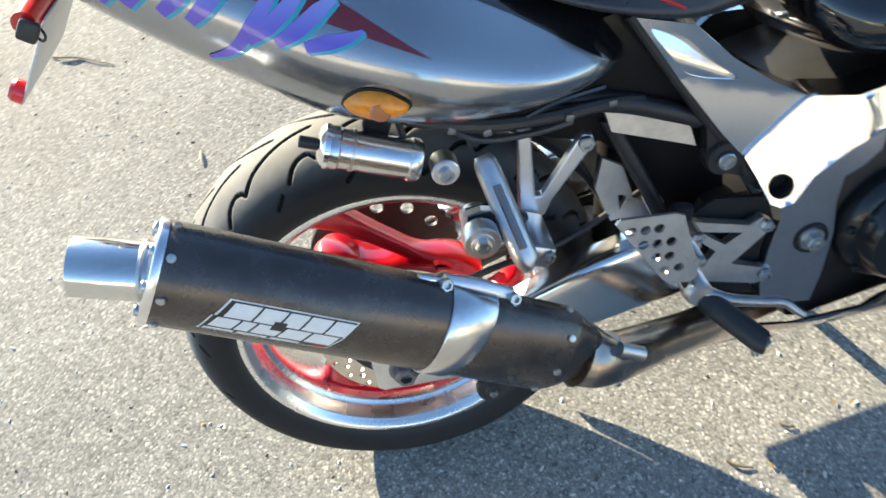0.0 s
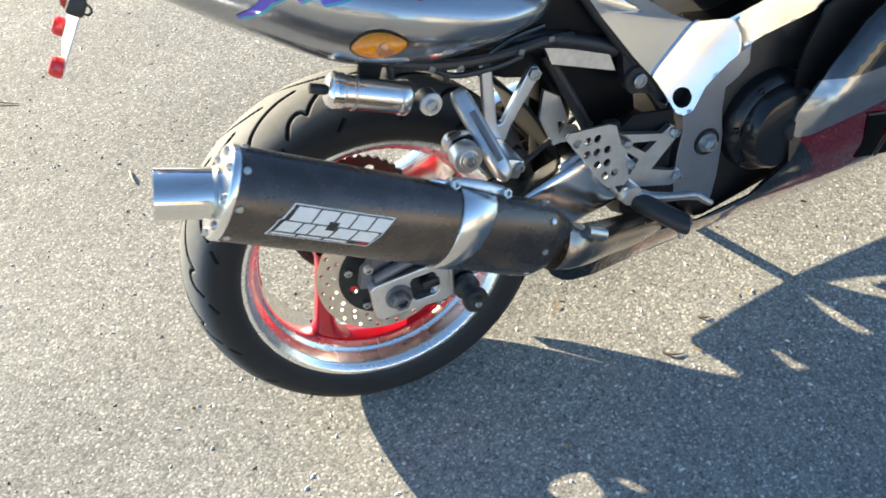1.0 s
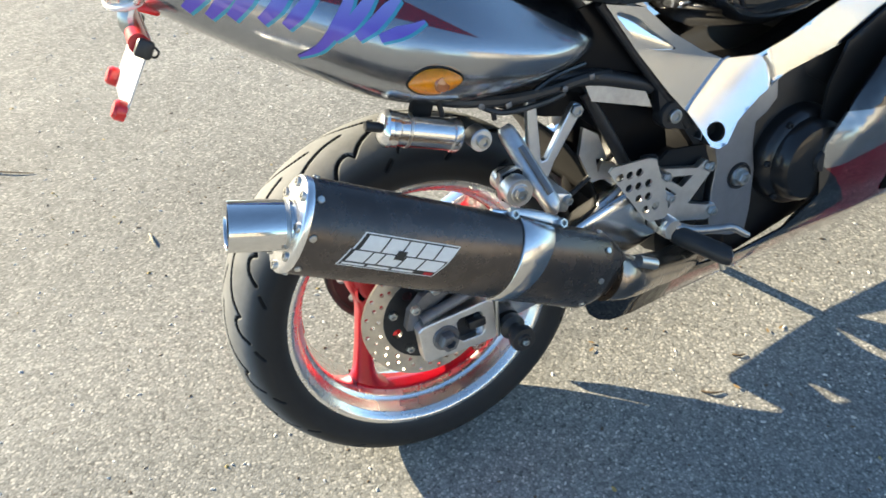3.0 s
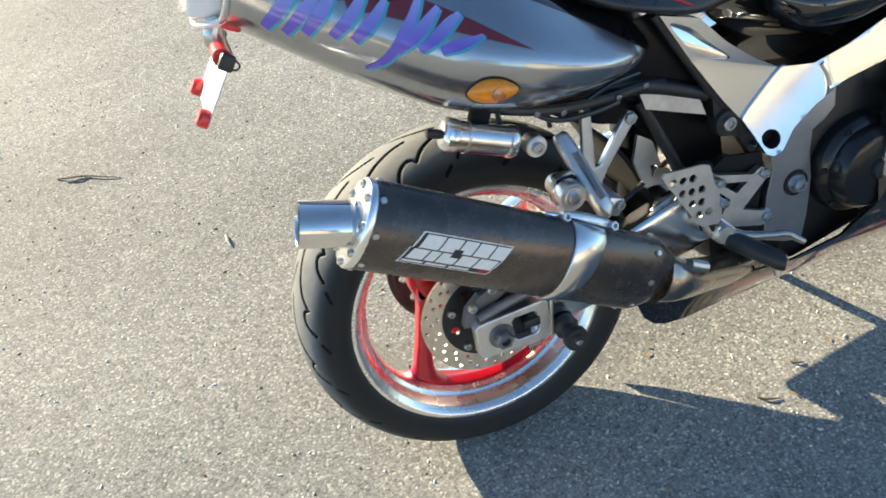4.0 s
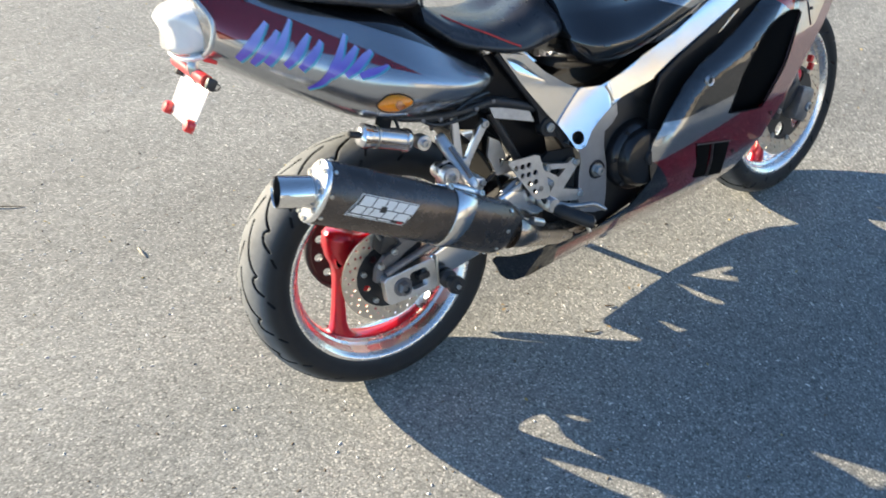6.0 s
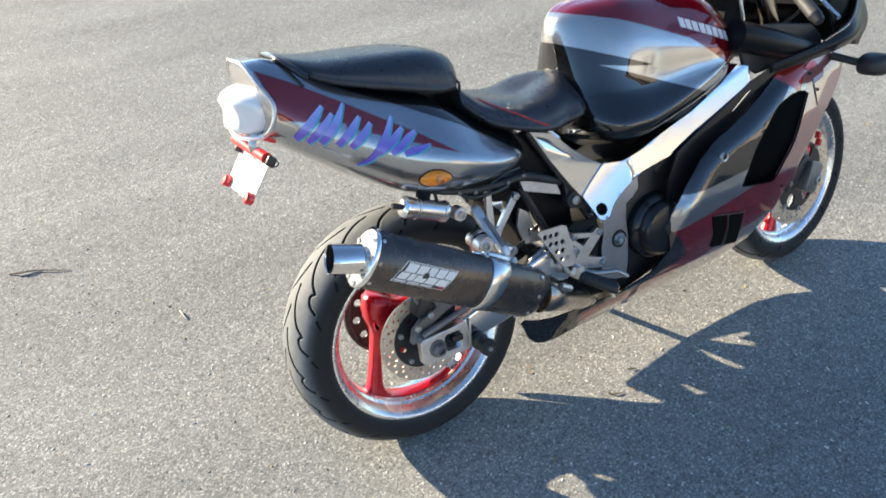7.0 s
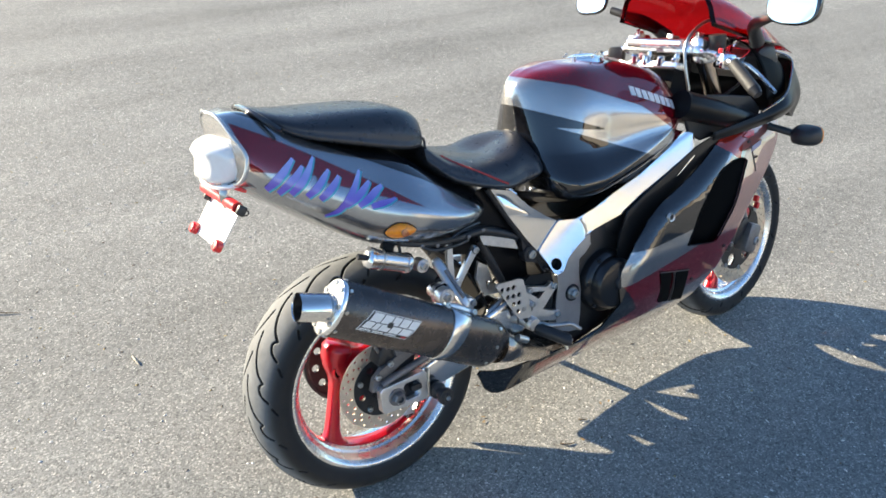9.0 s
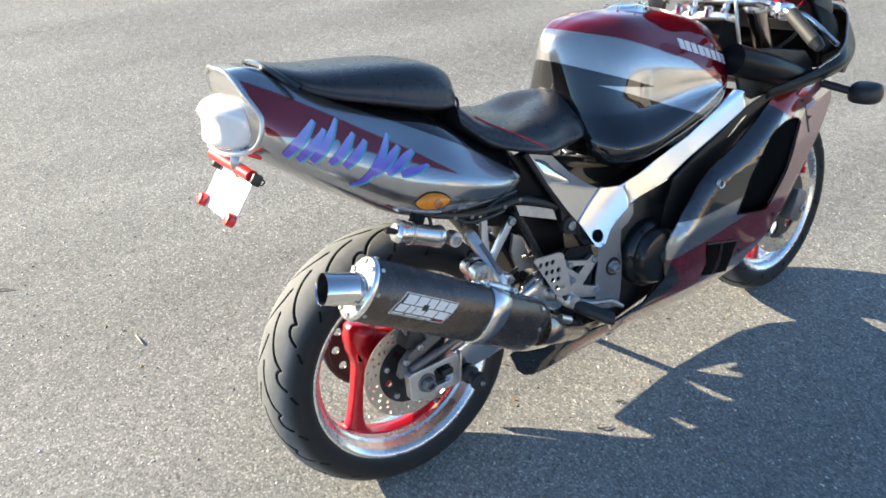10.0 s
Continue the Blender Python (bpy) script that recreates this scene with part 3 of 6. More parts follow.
part("brake_hose", tube([(0.07, -0.13, 0.41), (0.14, -0.145, 0.445), (0.24, -0.125, 0.450), (0.36, -0.10, 0.49)], 0.0045), black_plastic, caliper)

# -- chain --
path = [(0.118 * math.cos(a), 0.312 + 0.118 * math.sin(a)) for a in np.linspace(radians(98), radians(262), 26)]
path = path + [(0.47 + 0.04 * math.cos(a), 0.40 + 0.04 * math.sin(a)) for a in np.linspace(radians(-90), radians(90), 9)]
part("chain", grid_bm([[(x, 0.093, z) for x, z in path], [(x, 0.110, z) for x, z in path]]), black_metal, bike, "dark drive chain")
thick(bpy.data.objects["chain"], 0.012)

# -- rear mudguard inside the tail and engine mass --
part("inner_panel", sheet([(0.16, 0.70), (0.12, 0.66), (0.18, 0.62), (0.24, 0.590), (0.30, 0.572), (0.342, 0.53), (0.372, 0.47), (0.40, 0.42), (0.47, 0.44), (0.46, 0.55), (0.40, 0.66), (0.36, 0.72), (0.26, 0.70)], -0.095, 0.006), cowl_black, bike, "black inner mudguard panel")
part("rear_mudguard", grid_bm([[(0.335 * math.cos(a) + 0.0, y, 0.312 + 0.345 * math.sin(a) + 0.02) for y in (-0.10, -0.08, 0, 0.08, 0.10)] for a in np.linspace(radians(12), radians(72), 14)]), matte_black, bike, "black rear mudguard")
thick(bpy.data.objects["rear_mudguard"], 0.005)
part("undertray", grid_bm([[(x, y * w, z) for y in (-1, -0.6, 0.6, 1)] for x, w, z in ((-0.20, 0.05, 0.86), (-0.08, 0.07, 0.78), (0.05, 0.10, 0.715), (0.14, 0.11, 0.695), (0.20, 0.11, 0.685), (0.32, 0.10, 0.68))]), matte_black, bike)
thick(bpy.data.objects["undertray"], 0.02)
engine = part("engine", block((0.36, 0.30, 0.34), (0.70, 0, 0.42), (0, -12, 0), 0.03), engine_grey, bike, "dark grey engine block")
part("cylinder_block", block((0.26, 0.32, 0.26), (0.86, 0, 0.58), (0, 35, 0), 0.03), engine_grey, engine)
part("gearbox", block((0.22, 0.24, 0.22), (0.53, 0, 0.36), (0, 0, 0), 0.04), engine_grey, engine)
part("sump", block((0.30, 0.13, 0.10), (0.68, 0, 0.25), (0, -6, 0), 0.03), engine_grey, engine)
part("clutch_cover", lathe([(0.0001, -0.212), (0.048, -0.212), (0.064, -0.208), (0.072, -0.198), (0.076, -0.182), (0.084, -0.178), (0.090, -0.168), (0.092, -0.12)], 64, (0.690, 0, 0.400)), cover_black, engine, "round black clutch cover")
for k in range(7):
    a = 2 * math.pi * (k + 0.3) / 7
    bolt("cover_bolt", (0.690 + 0.083 * math.cos(a), -0.179, 0.400 + 0.083 * math.sin(a)), 0.006, engine, black_metal, 0.005)
part("oil_filler", lathe([(0.0001, -0.212), (0.018, -0.212), (0.021, -0.206), (0.021, -0.198)], 20, (0.697, -0.007, 0.405)), black_metal, engine)
part("radiator", block((0.04, 0.34, 0.36), (1.06, 0, 0.50), (0, 15, 0), 0.008), black_metal, bike, "black radiator behind the fairing")

# -- exhaust --
AX, UP = Vector((0.857, 0.02, -0.515)).normalized(), Vector((0.515, 0, 0.857)).normalized()
OUT = AX.cross(UP).normalized()
if OUT.y > 0:
    OUT = -OUT
CAN = Vector((0.004, -0.3067, 0.5513))
SY, SZ = 0.0430, 0.0612
# the oval of the canister stands a little askew, its top leaning outwards
E1, E2 = OUT * 0.970 - UP * 0.2425, OUT * 0.2425 + UP * 0.970


def on_can(a, angle, k=1.0, extra=0.0):
    """A place on the canister: a metres along it, angle from outside towards its top."""
    return CAN + AX * a + E1 * (SY * k + extra) * math.cos(angle) + E2 * (SZ * k + extra) * math.sin(angle)


def can_loft(rows, n=72, cap=True):
    return grid_bm([[tuple(on_can(a, 2 * math.pi * i / n, 1.0, e)) for i in range(n)] for a, e in rows], close_v=True, cap=cap)


buffed_cap = mat("buffed aluminium cap", (0.90, 0.90, 0.90), rough=0.23, metal=1.0, vary=0.05, scale=40, bump=0.1, bump_scale=300)
muffler = part("muffler", can_loft([(-0.229, -0.002), (-0.227, 0.0), (0.196, 0.0), (0.206, -0.003), (0.225, -0.012), (0.243, -0.022)]), can_black, bike, "black exhaust canister with polished end cap", sharp=50)
part("end_cap", can_loft([(-0.2265, -0.004), (-0.2275, 0.0006), (-0.2335, 0.0006), (-0.2358, -0.0012), (-0.2365, -0.0040), (-0.2375, -0.0150), (-0.2385, -0.028)]), buffed_cap, muffler, "polished bolted end cap", sharp=40)
for k in range(8):
    p = on_can(-0.2365, 2 * math.pi * (k + 0.5) / 8, 1.0, -0.0085)
    bolt("cap_bolt", tuple(p), 0.0056, muffler, steel, 0.0035, tuple(-AX), hexagon=False)
# the tailpipe leaves the cap a little outwards and flatter than the canister lies
TIP = CAN - AX * 0.2300
TX = Vector((-0.950, 0.061, 0.308)).normalized()
TU = (UP - TX * UP.dot(TX)).normalized()
TO = TX.cross(TU)


def tip_loft(rows, n=48):
    return grid_bm([[tuple(TIP + TX * a + r * (math.cos(t) * TO + math.sin(t) * TU)) for t in (2 * math.pi * i / n for i in range(n))] for a, r in rows], close_v=True)


pipe_metal = mat("polished stainless tube", (0.78, 0.77, 0.75), rough=0.11, metal=1.0, vary=0.05, scale=30, rough_vary=0.04, stretch=(1, 6, 6))
part("outlet_pipe", tip_loft([(-0.02, 0.0270), (-0.02, 0.0288), (0.0700, 0.0288), (0.0710, 0.0282), (0.0704, 0.0274), (0.0670, 0.0272)]), pipe_metal, muffler, "brushed steel tailpipe", sharp=50)
part("outlet_core", tip_loft([(0.0670, 0.0271), (-0.010, 0.0266), (-0.012, 0.0001)]), black_metal, muffler)
part("outlet_weld", tip_loft([(0.006, 0.0290), (0.008, 0.0306), (0.011, 0.0290)]), steel, muffler)
for a in (-0.221, 0.190):
    for k in range(8):
        ang = 2 * math.pi * (k + 0.35) / 8
        p = on_can(a, ang)
        n = (E1 * math.cos(ang) / SY + E2 * math.sin(ang) / SZ).normalized()
        bolt("rivet", tuple(p), 0.0042, muffler, steel, 0.0024, tuple(n), hexagon=False, socket=False)


def strap_band(n=72):
    """The hanger strap: square at its rear edge, cut slantwise at its front edge so that it narrows downwards."""
    rows = []
    for f, e in ((0, 0.0002), (0, 0.0022), (0.03, 0.003), (0.97, 0.003), (1, 0.0022), (1, 0.0002)):
        rows.append([tuple(on_can(0.050 - 0.002 * math.sin(t) + f * (0.035 + 0.016 * math.sin(t)), t, 1.0, e)) for t in (2 * math.pi * i / n for i in range(n))])
    return grid_bm(rows, close_v=True)


strap = part("strap", strap_band(), brushed, muffler, "polished hanger strap", sharp=60)
lug = [CAN + AX * 0.040 + UP * 0.0600 + OUT * 0.000, CAN + AX * 0.118 + UP * 0.0610 + OUT * 0.000]
part("strap_link", tube([tuple(lug[0]), tuple(lug[0] * 0.5 + lug[1] * 0.5 + UP * 0.003), tuple(lug[1])], 0.0085, 14, 4, flat=0.7), alloy, muffler)
for q in lug:
    bolt("strap_bolt", tuple(q + OUT * 0.008 + UP * 0.002), 0.0075, muffler, steel, 0.006, tuple((OUT + UP * 0.6).normalized()))
part("strap_tab", tube([tuple(lug[0] - AX * 0.028 - UP * 0.002), tuple(lug[0])], 0.004), chrome, muffler)


def can_patch(poly, lift):
    """A thin patch that follows the canister: corners as (along, up)."""
    poly = [Vector(p) for p in poly]
    n, m = 10, 8
    a, b, c, d = poly
    g = []
    for i in range(n + 1):
        row = []
        for j in range(m + 1):
            u, v = i / n, j / m
            q = a.lerp(b, u).lerp(d.lerp(c, u), v)
            row.append(tuple(on_can(q.x, math.asin(max(-1, min(1, (q.y + 0.0028) / SZ))), 1.0, lift)))
        g.append(row)
    return grid_bm(g)


white_vinyl = mat("white vinyl print", (0.85, 0.85, 0.83), rough=0.4, vary=0.06, scale=120)
dark_vinyl = mat("dark vinyl print", (0.03, 0.03, 0.03), rough=0.4)
red_vinyl = mat("red vinyl print", (0.5, 0.02, 0.03), rough=0.4)
label_plate = part("label", can_patch([(-0.164, 0.030), (-0.040, 0.030), (-0.050, 0.0085), (-0.174, 0.0085)], 0.0006), white_vinyl, muffler, "white sticker with two rows of blocks")
part("label_foot", can_patch([(-0.1760, 0.0090), (-0.0480, 0.0090), (-0.0610, -0.0155), (-0.1850, -0.0155)], 0.0007), white_vinyl, label_plate)
part("label_ground", can_patch([(-0.1622, 0.0286), (-0.0425, 0.0286), (-0.0512, 0.0086), (-0.1715, 0.0086)], 0.0010), dark_vinyl, label_plate)
part("label_ground", can_patch([(-0.1742, 0.0090), (-0.0500, 0.0090), (-0.0622, -0.0140), (-0.1828, -0.0140)], 0.0011), dark_vinyl, label_plate)
for row, (top, low, x0, lean) in enumerate(((0.0272, 0.0098, -0.1585, 0.0070), (0.0082, -0.0070, -0.1700, 0.0065))):
    a = x0
    for w in ((0.0250, 0.0225, 0.0185, 0.0210, 0.0205), (0.0215, 0.0130, 0.0240, 0.0235, 0.0255))[row]:
        part("label_bar", can_patch([(a, top), (a + w, top), (a + w - lean, low), (a - lean, low)], 0.0016), white_vinyl, label_plate)
        a += w + 0.0022
part("label_dot", can_patch([(-0.1185, 0.0150), (-0.1065, 0.0150), (-0.1090, 0.0035), (-0.1210, 0.0035)], 0.0022), dark_vinyl, label_plate)
for a in (-0.1790, -0.1475, -0.1160):
    part("label_bar", can_patch([(a, -0.0092), (a + 0.028, -0.0092), (a + 0.0265, -0.0122), (a - 0.0015, -0.0122)], 0.0016), white_vinyl, label_plate)
part("label_bar", can_patch([(-0.074, -0.0085), (-0.062, -0.0085), (-0.0640, -0.0130), (-0.0755, -0.0130)], 0.0016), red_vinyl, label_plate)

tip = CAN + AX * 0.245
mid_pipe = part("mid_pipe", tube([tuple(tip - AX * 0.01), tuple(tip + AX * 0.03), (0.33, -0.235, 0.345), (0.42, -0.17, 0.285), (0.52, -0.10, 0.235), (0.70, -0.04, 0.20)], [0.040, 0.031, 0.028, 0.028, 0.03, 0.03], 28, 8), burnt_steel, bike, "heat tinted exhaust mid pipe")
part("pipe_clamp", tube([tuple(tip + AX * 0.012), tuple(tip + AX * 0.030)], 0.0325, 28), steel, mid_pipe)
part("clamp_bolt", tube([tuple(tip + AX * 0.02 + OUT * 0.020 + UP * 0.034), tuple(tip + AX * 0.052 + OUT * 0.020 + UP * 0.034)], 0.0085), steel, mid_pipe)

# -- tail --
TAIL = [
    (-0.300, [(0, 1.045), (-0.050, 1.040), (-0.092, 0.995), (-0.108, 0.945), (-0.092, 0.900), (0, 0.885)]),
    (-0.200, [(0, 1.020), (-0.060, 1.015), (-0.108, 0.970), (-0.138, 0.905), (-0.118, 0.842), (0, 0.820)]),
    (-0.100, [(0, 0.965), (-0.090, 0.955), (-0.134, 0.910), (-0.165, 0.842), (-0.138, 0.768), (0, 0.745)]),
    (0.000, [(0, 0.920), (-0.110, 0.910), (-0.158, 0.860), (-0.194, 0.785), (-0.158, 0.708), (0, 0.690)]),
    (0.100, [(0, 0.890), (-0.120, 0.875), (-0.182, 0.820), (-0.222, 0.752), (-0.170, 0.684), (0, 0.668)]),
    (0.200, [(0, 0.820), (-0.130, 0.800), (-0.180, 0.765), (-0.212, 0.724), (-0.172, 0.686), (0, 0.672)]),
    (0.280, [(0, 0.780), (-0.110, 0.765), (-0.150, 0.738), (-0.172, 0.712), (-0.142, 0.690), (0, 0.685)]),
    (0.340, [(0, 0.745), (-0.070, 0.735), (-0.088, 0.715), (-0.096, 0.702), (-0.085, 0.692), (0, 0.685)]),
]
TAIL = [[(x, y, z) for y, z in r] for x, r in TAIL]
TAIL[0] = [(-0.272, 0, 1.029), (-0.266, -0.050, 1.024), (-0.257, -0.094, 0.992), (-0.243, -0.122, 0.945), (-0.262, -0.104, 0.895), (-0.285, 0, 0.880)]
TGRID = loop_cr(np.array([loop_cr(r, 8) for r in np.array(TAIL)]), 8)


def tail_y(x, z):
    """How far out the right side of the tail lies at x, z."""
    i = int(np.clip(np.searchsorted(TGRID[:, 0, 0], x) - 1, 0, len(TGRID) - 2))
    f = (x - TGRID[i, 0, 0]) / (TGRID[i + 1, 0, 0] - TGRID[i, 0, 0])
    r = TGRID[i] * (1 - f) + TGRID[i + 1] * f
    r = r[3:-3]
    return float(np.interp(-z, -r[:, 2], r[:, 1]))


top_line = [(-0.30, 1.06), (-0.171, 0.996), (-0.113, 0.955), (0.0, 0.896), (0.123, 0.828), (0.188, 0.787), (0.36, 0.665)]
black_top = [[(top_line[i], top_line[i + 1]), ((top_line[i][0], -9), (top_line[i][0], 9)), ((top_line[i + 1][0], 9), (top_line[i + 1][0], -9))] for i in range(len(top_line) - 1)]
black_top = [[r[0], (r[1][1], r[1][0]), (r[2][1], r[2][0])] for r in black_top]
red_up = [(-0.288, 1.032), (-0.197, 0.982), (-0.116, 0.930), (0.029, 0.832), (0.100, 0.778)]
red_zone = [[(red_up[i + 1], red_up[i]), ((-0.30, 0.935), (-0.163, 0.899)) if i < 2 else ((-0.163, 0.899), (0.100, 0.778)), ((red_up[i][0], 9), (red_up[i][0], -9)), ((red_up[i + 1][0], -9), (red_up[i + 1][0], 9))] for i in range(len(red_up) - 1)]
tail_paint = paint("tail paint", (0.345, 0.36, 0.385), 0.92, [(MAROON, 0.45, red_zone), (BLACK, 0.0, black_top), ((0.42, 0.425, 0.43), 0.8, [[((-0.237, 0.90), (-0.256, 1.04))]])])
tail = part("tail_cowl", body(TAIL, 8, 8), tail_paint, bike, "silver tail cowl with a maroon wedge", sharp=60)


def on_tail(poly, lift=0.0012):
    return sheet(poly, lambda x, z: tail_y(x, z) - lift, 0.0008, step=0.012)


purple = mat("violet vinyl print", (0.13, 0.08, 0.55), rough=0.3, coat=0.6)
nt = purple.node_tree
tc = nt.nodes.new("ShaderNodeTexCoord")
dot = nt.nodes.new("ShaderNodeVectorMath")
dot.operation = "DOT_PRODUCT"
dot.inputs[1].default_value = (0.373, 0, 1)
nt.links.new(tc.outputs["Object"], dot.inputs[0])
rng = nt.nodes.new("ShaderNodeMapRange")
rng.inputs["From Min"].default_value, rng.inputs["From Max"].default_value = 0.806, 0.862
nt.links.new(dot.outputs["Value"], rng.inputs[0])
fade = nt.nodes.new("ShaderNodeMix")
fade.data_type = "RGBA"
fade.inputs["A"].default_value, fade.inputs["B"].default_value = (0.13, 0.08, 0.55, 1), (0.36, 0.45, 0.85, 1)
nt.links.new(rng.outputs[0], fade.inputs["Factor"])
nt.links.new(fade.outputs["Result"], nt.nodes["Principled BSDF"].inputs["Base Color"])
teal = mat("teal vinyl print", (0.03, 0.36, 0.48), rough=0.3, coat=0.6)


def stroke(pts, widths):
    """A brush stroke in x-z: its middle line and its widths."""
    p = loop_cr(pts, 6)
    w = np.interp(np.linspace(0, 1, len(p)), np.linspace(0, 1, len(widths)), widths)
    d = np.gradient(p, axis=0)
    n = np.stack([-d[:, 1], d[:, 0]], 1) / np.linalg.norm(d, axis=1)[:, None]
    return [tuple(q) for q in np.vstack([p + n * w[:, None] / 2, (p - n * w[:, None] / 2)[::-1]])]


def along(f, up):
    """Lettering line on the tail: f from 0 to 1 along it, up in metres."""
    return (-0.214 + 0.254 * f + 0.30 * up, 0.896 - 0.088 * f + 1.12 * up)


# a row of slanting brush dabs, one over the other
MARKS = [
    ([(0.00, -0.016), (0.06, 0.002), (0.12, 0.022), (0.19, 0.044)], (0.012, 0.017, 0.014, 0.006)),
    ([(0.09, -0.020), (0.15, -0.002), (0.21, 0.016), (0.26, 0.034)], (0.010, 0.015, 0.014, 0.006)),
    ([(0.18, -0.018), (0.24, 0.002), (0.30, 0.026), (0.36, 0.052)], (0.012, 0.016, 0.012, 0.004)),
    ([(0.30, -0.018), (0.36, -0.002), (0.42, 0.018), (0.47, 0.034)], (0.011, 0.015, 0.012, 0.005)),
    ([(0.40, -0.020), (0.45, -0.006), (0.51, 0.012), (0.55, 0.026)], (0.011, 0.015, 0.012, 0.006)),
    ([(0.46, -0.050), (0.55, -0.036), (0.62, -0.010), (0.69, 0.020), (0.73, 0.040)], (0.003, 0.010, 0.014, 0.010, 0.005)),
    ([(0.60, -0.026), (0.67, -0.010), (0.74, 0.008), (0.80, 0.024)], (0.009, 0.014, 0.013, 0.006)),
    ([(0.70, -0.022), (0.77, -0.008), (0.84, 0.008), (0.90, 0.020)], (0.010, 0.014, 0.013, 0.006)),
    ([(0.80, -0.020), (0.88, -0.012), (0.94, -0.006), (1.0, 0.002)], (0.010, 0.013, 0.009, 0.003)),
]
for line, widths in MARKS:
    pts = [along(f, u) for f, u in line]
    edge = part("brush_stroke", on_tail(stroke([(x + 0.0020, z - 0.0026) for x, z in pts], [w * 1.15 + 0.001 for w in widths]), 0.0010), teal, tail)
    part("stroke_fill", on_tail(stroke(pts, [w * 1.05 for w in widths]), 0.0020), purple, edge)

eye_shape = [(0.009, 0.7385), (0.018, 0.750), (0.034, 0.757), (0.052, 0.755), (0.066, 0.748), (0.079, 0.735), (0.070, 0.724), (0.052, 0.717), (0.034, 0.717), (0.018, 0.725)]
eye_shape = [(0.038 + (x - 0.044) * 0.92, 0.737 + (z - 0.737) * 0.92) for x, z in loop_cr(eye_shape, 4, True)]
signal = part("rear_indicator", on_tail([(0.038 + (x - 0.038) * 1.07, 0.737 + (z - 0.737) * 1.1) for x, z in eye_shape], 0.002), black_plastic, tail, "amber lens in a dark oval surround")
c = np.mean(eye_shape, 0)
g = []
for k, lift in ((1.0, 0.003), (0.93, 0.009), (0.75, 0.014), (0.45, 0.018), (0.02, 0.0195)):
    g.append([(c[0] + (x - c[0]) * k, tail_y(c[0] + (x - c[0]) * k, c[1] + (z - c[1]) * k) - lift, c[1] + (z - c[1]) * k) for x, z in eye_shape])
part("lens", grid_bm(g, close_v=True), amber_lens, signal, "amber lens")
part("bulb", lathe([(0.0001, -0.001), (0.009, 0.0), (0.011, 0.003)], 20, (c[0] + 0.004, tail_y(c[0], c[1]) - 0.0215, c[1])), mat("amber bulb", (0.45, 0.10, 0.01), rough=0.25, coat=1.0), signal)

# tail light
rows = []
for x, w, top, low in ((-0.226, 0.088, 0.976, 0.892), (-0.262, 0.097, 0.977, 0.886), (-0.296, 0.086, 0.970, 0.889), (-0.314, 0.054, 0.956, 0.900)):
    m = (top + low) / 2
    rows.append([(x + 0.03 * (abs(math.cos(a)) ** 2) * (w / 0.1), w * abs(math.cos(a)) ** 0.6 * math.copysign(1, math.cos(a)), m + (top - low) / 2 * abs(math.sin(a)) ** 0.6 * math.copysign(1, math.sin(a))) for a in (2 * math.pi * k / 40 for k in range(40))])
light = part("tail_light", grid_bm(loop_cr(np.array(rows), 4), close_v=True, cap=True), white_plastic, tail, "glossy white tail light lens", sharp=60)
part("lens_step", tube([(-0.240, -0.096, 0.902), (-0.268, -0.088, 0.888), (-0.294, -0.050, 0.884), (-0.300, 0, 0.883), (-0.294, 0.050, 0.884), (-0.268, 0.088, 0.888), (-0.240, 0.096, 0.902)], 0.005, 10, 5), white_plastic, light)
edge = loop_cr(np.array(TAIL[0]), 6)
edge = [tuple(q) for q in edge] + [(x, -y, z) for x, y, z in edge[-2:0:-1]]
part("tail_collar", tube(edge + edge[:1], 0.0045, 12, 1), paint("collar paint", (0.55, 0.56, 0.56), 0.6), tail, "silver collar round the light")

# number plate and its lights
PL = pose(-0.296, -0.016, 0.807, 0, 37, 0)
plate = part("number_plate", moved(block((0.0025, 0.178, 0.102), (0, 0, 0), (0, 0, 0), 0.001), PL), mat("white plate enamel", (0.66, 0.66, 0.66), rough=0.35, vary=0.06, scale=60), bike, "white number plate with red reflectors")
for k, (y, z, w, h) in enumerate(((0.0, 0.030, 0.07, 0.006), (-0.045, 0.0, 0.03, 0.028), (-0.004, 0.0, 0.03, 0.028), (0.037, 0.0, 0.03, 0.028))):
    part("plate_bar", moved(block((0.0008, w, h), (-0.0016, y, z), (0, 0, 0), 0), PL), mat("faded plate print", (0.62, 0.63, 0.66), rough=0.5) if k == 0 else bpy.data.materials["faded plate print"], plate)
part("plate_light", moved(tube([(-0.014, 0.105, 0.046), (-0.014, -0.105, 0.046)], 0.0120, 16), PL), red_lens, plate, "red light bar")
part("light_end", moved(block((0.020, 0.012, 0.022), (-0.008, -0.112, 0.044), (0, 0, 0), 0.004), PL), black_plastic, plate)
part("light_end", moved(block((0.026, 0.016, 0.026), (-0.004, 0.085, 0.036), (0, 0, 0), 0.004), PL), black_plastic, plate)
for y in (-0.079, 0.077):
    part("reflector", moved(lathe([(0.0001, -0.016), (0.010, -0.015), (0.013, -0.011), (0.013, 0.0)], 20), PL @ pose(0, y, -0.043, 0, 0, -90)), red_lens, plate, "small round red reflector")
part("plate_bracket", tube([(-0.27, -0.06, 0.895), (-0.285, -0.062, 0.868), (-0.280, -0.06, 0.84)], 0.006, 8, flat=2.0), steel, plate)
part("wire", tube([(-0.268, -0.120, 0.850), (-0.262, -0.130, 0.840), (-0.268, -0.126, 0.834), (-0.276, -0.118, 0.838)], 0.0014), black_plastic, plate)
part("rear_reflector", block((0.026, 0.008, 0.009), (-0.256, -0.086, 0.878), (0, 24, -24), 0.003), red_lens, tail)

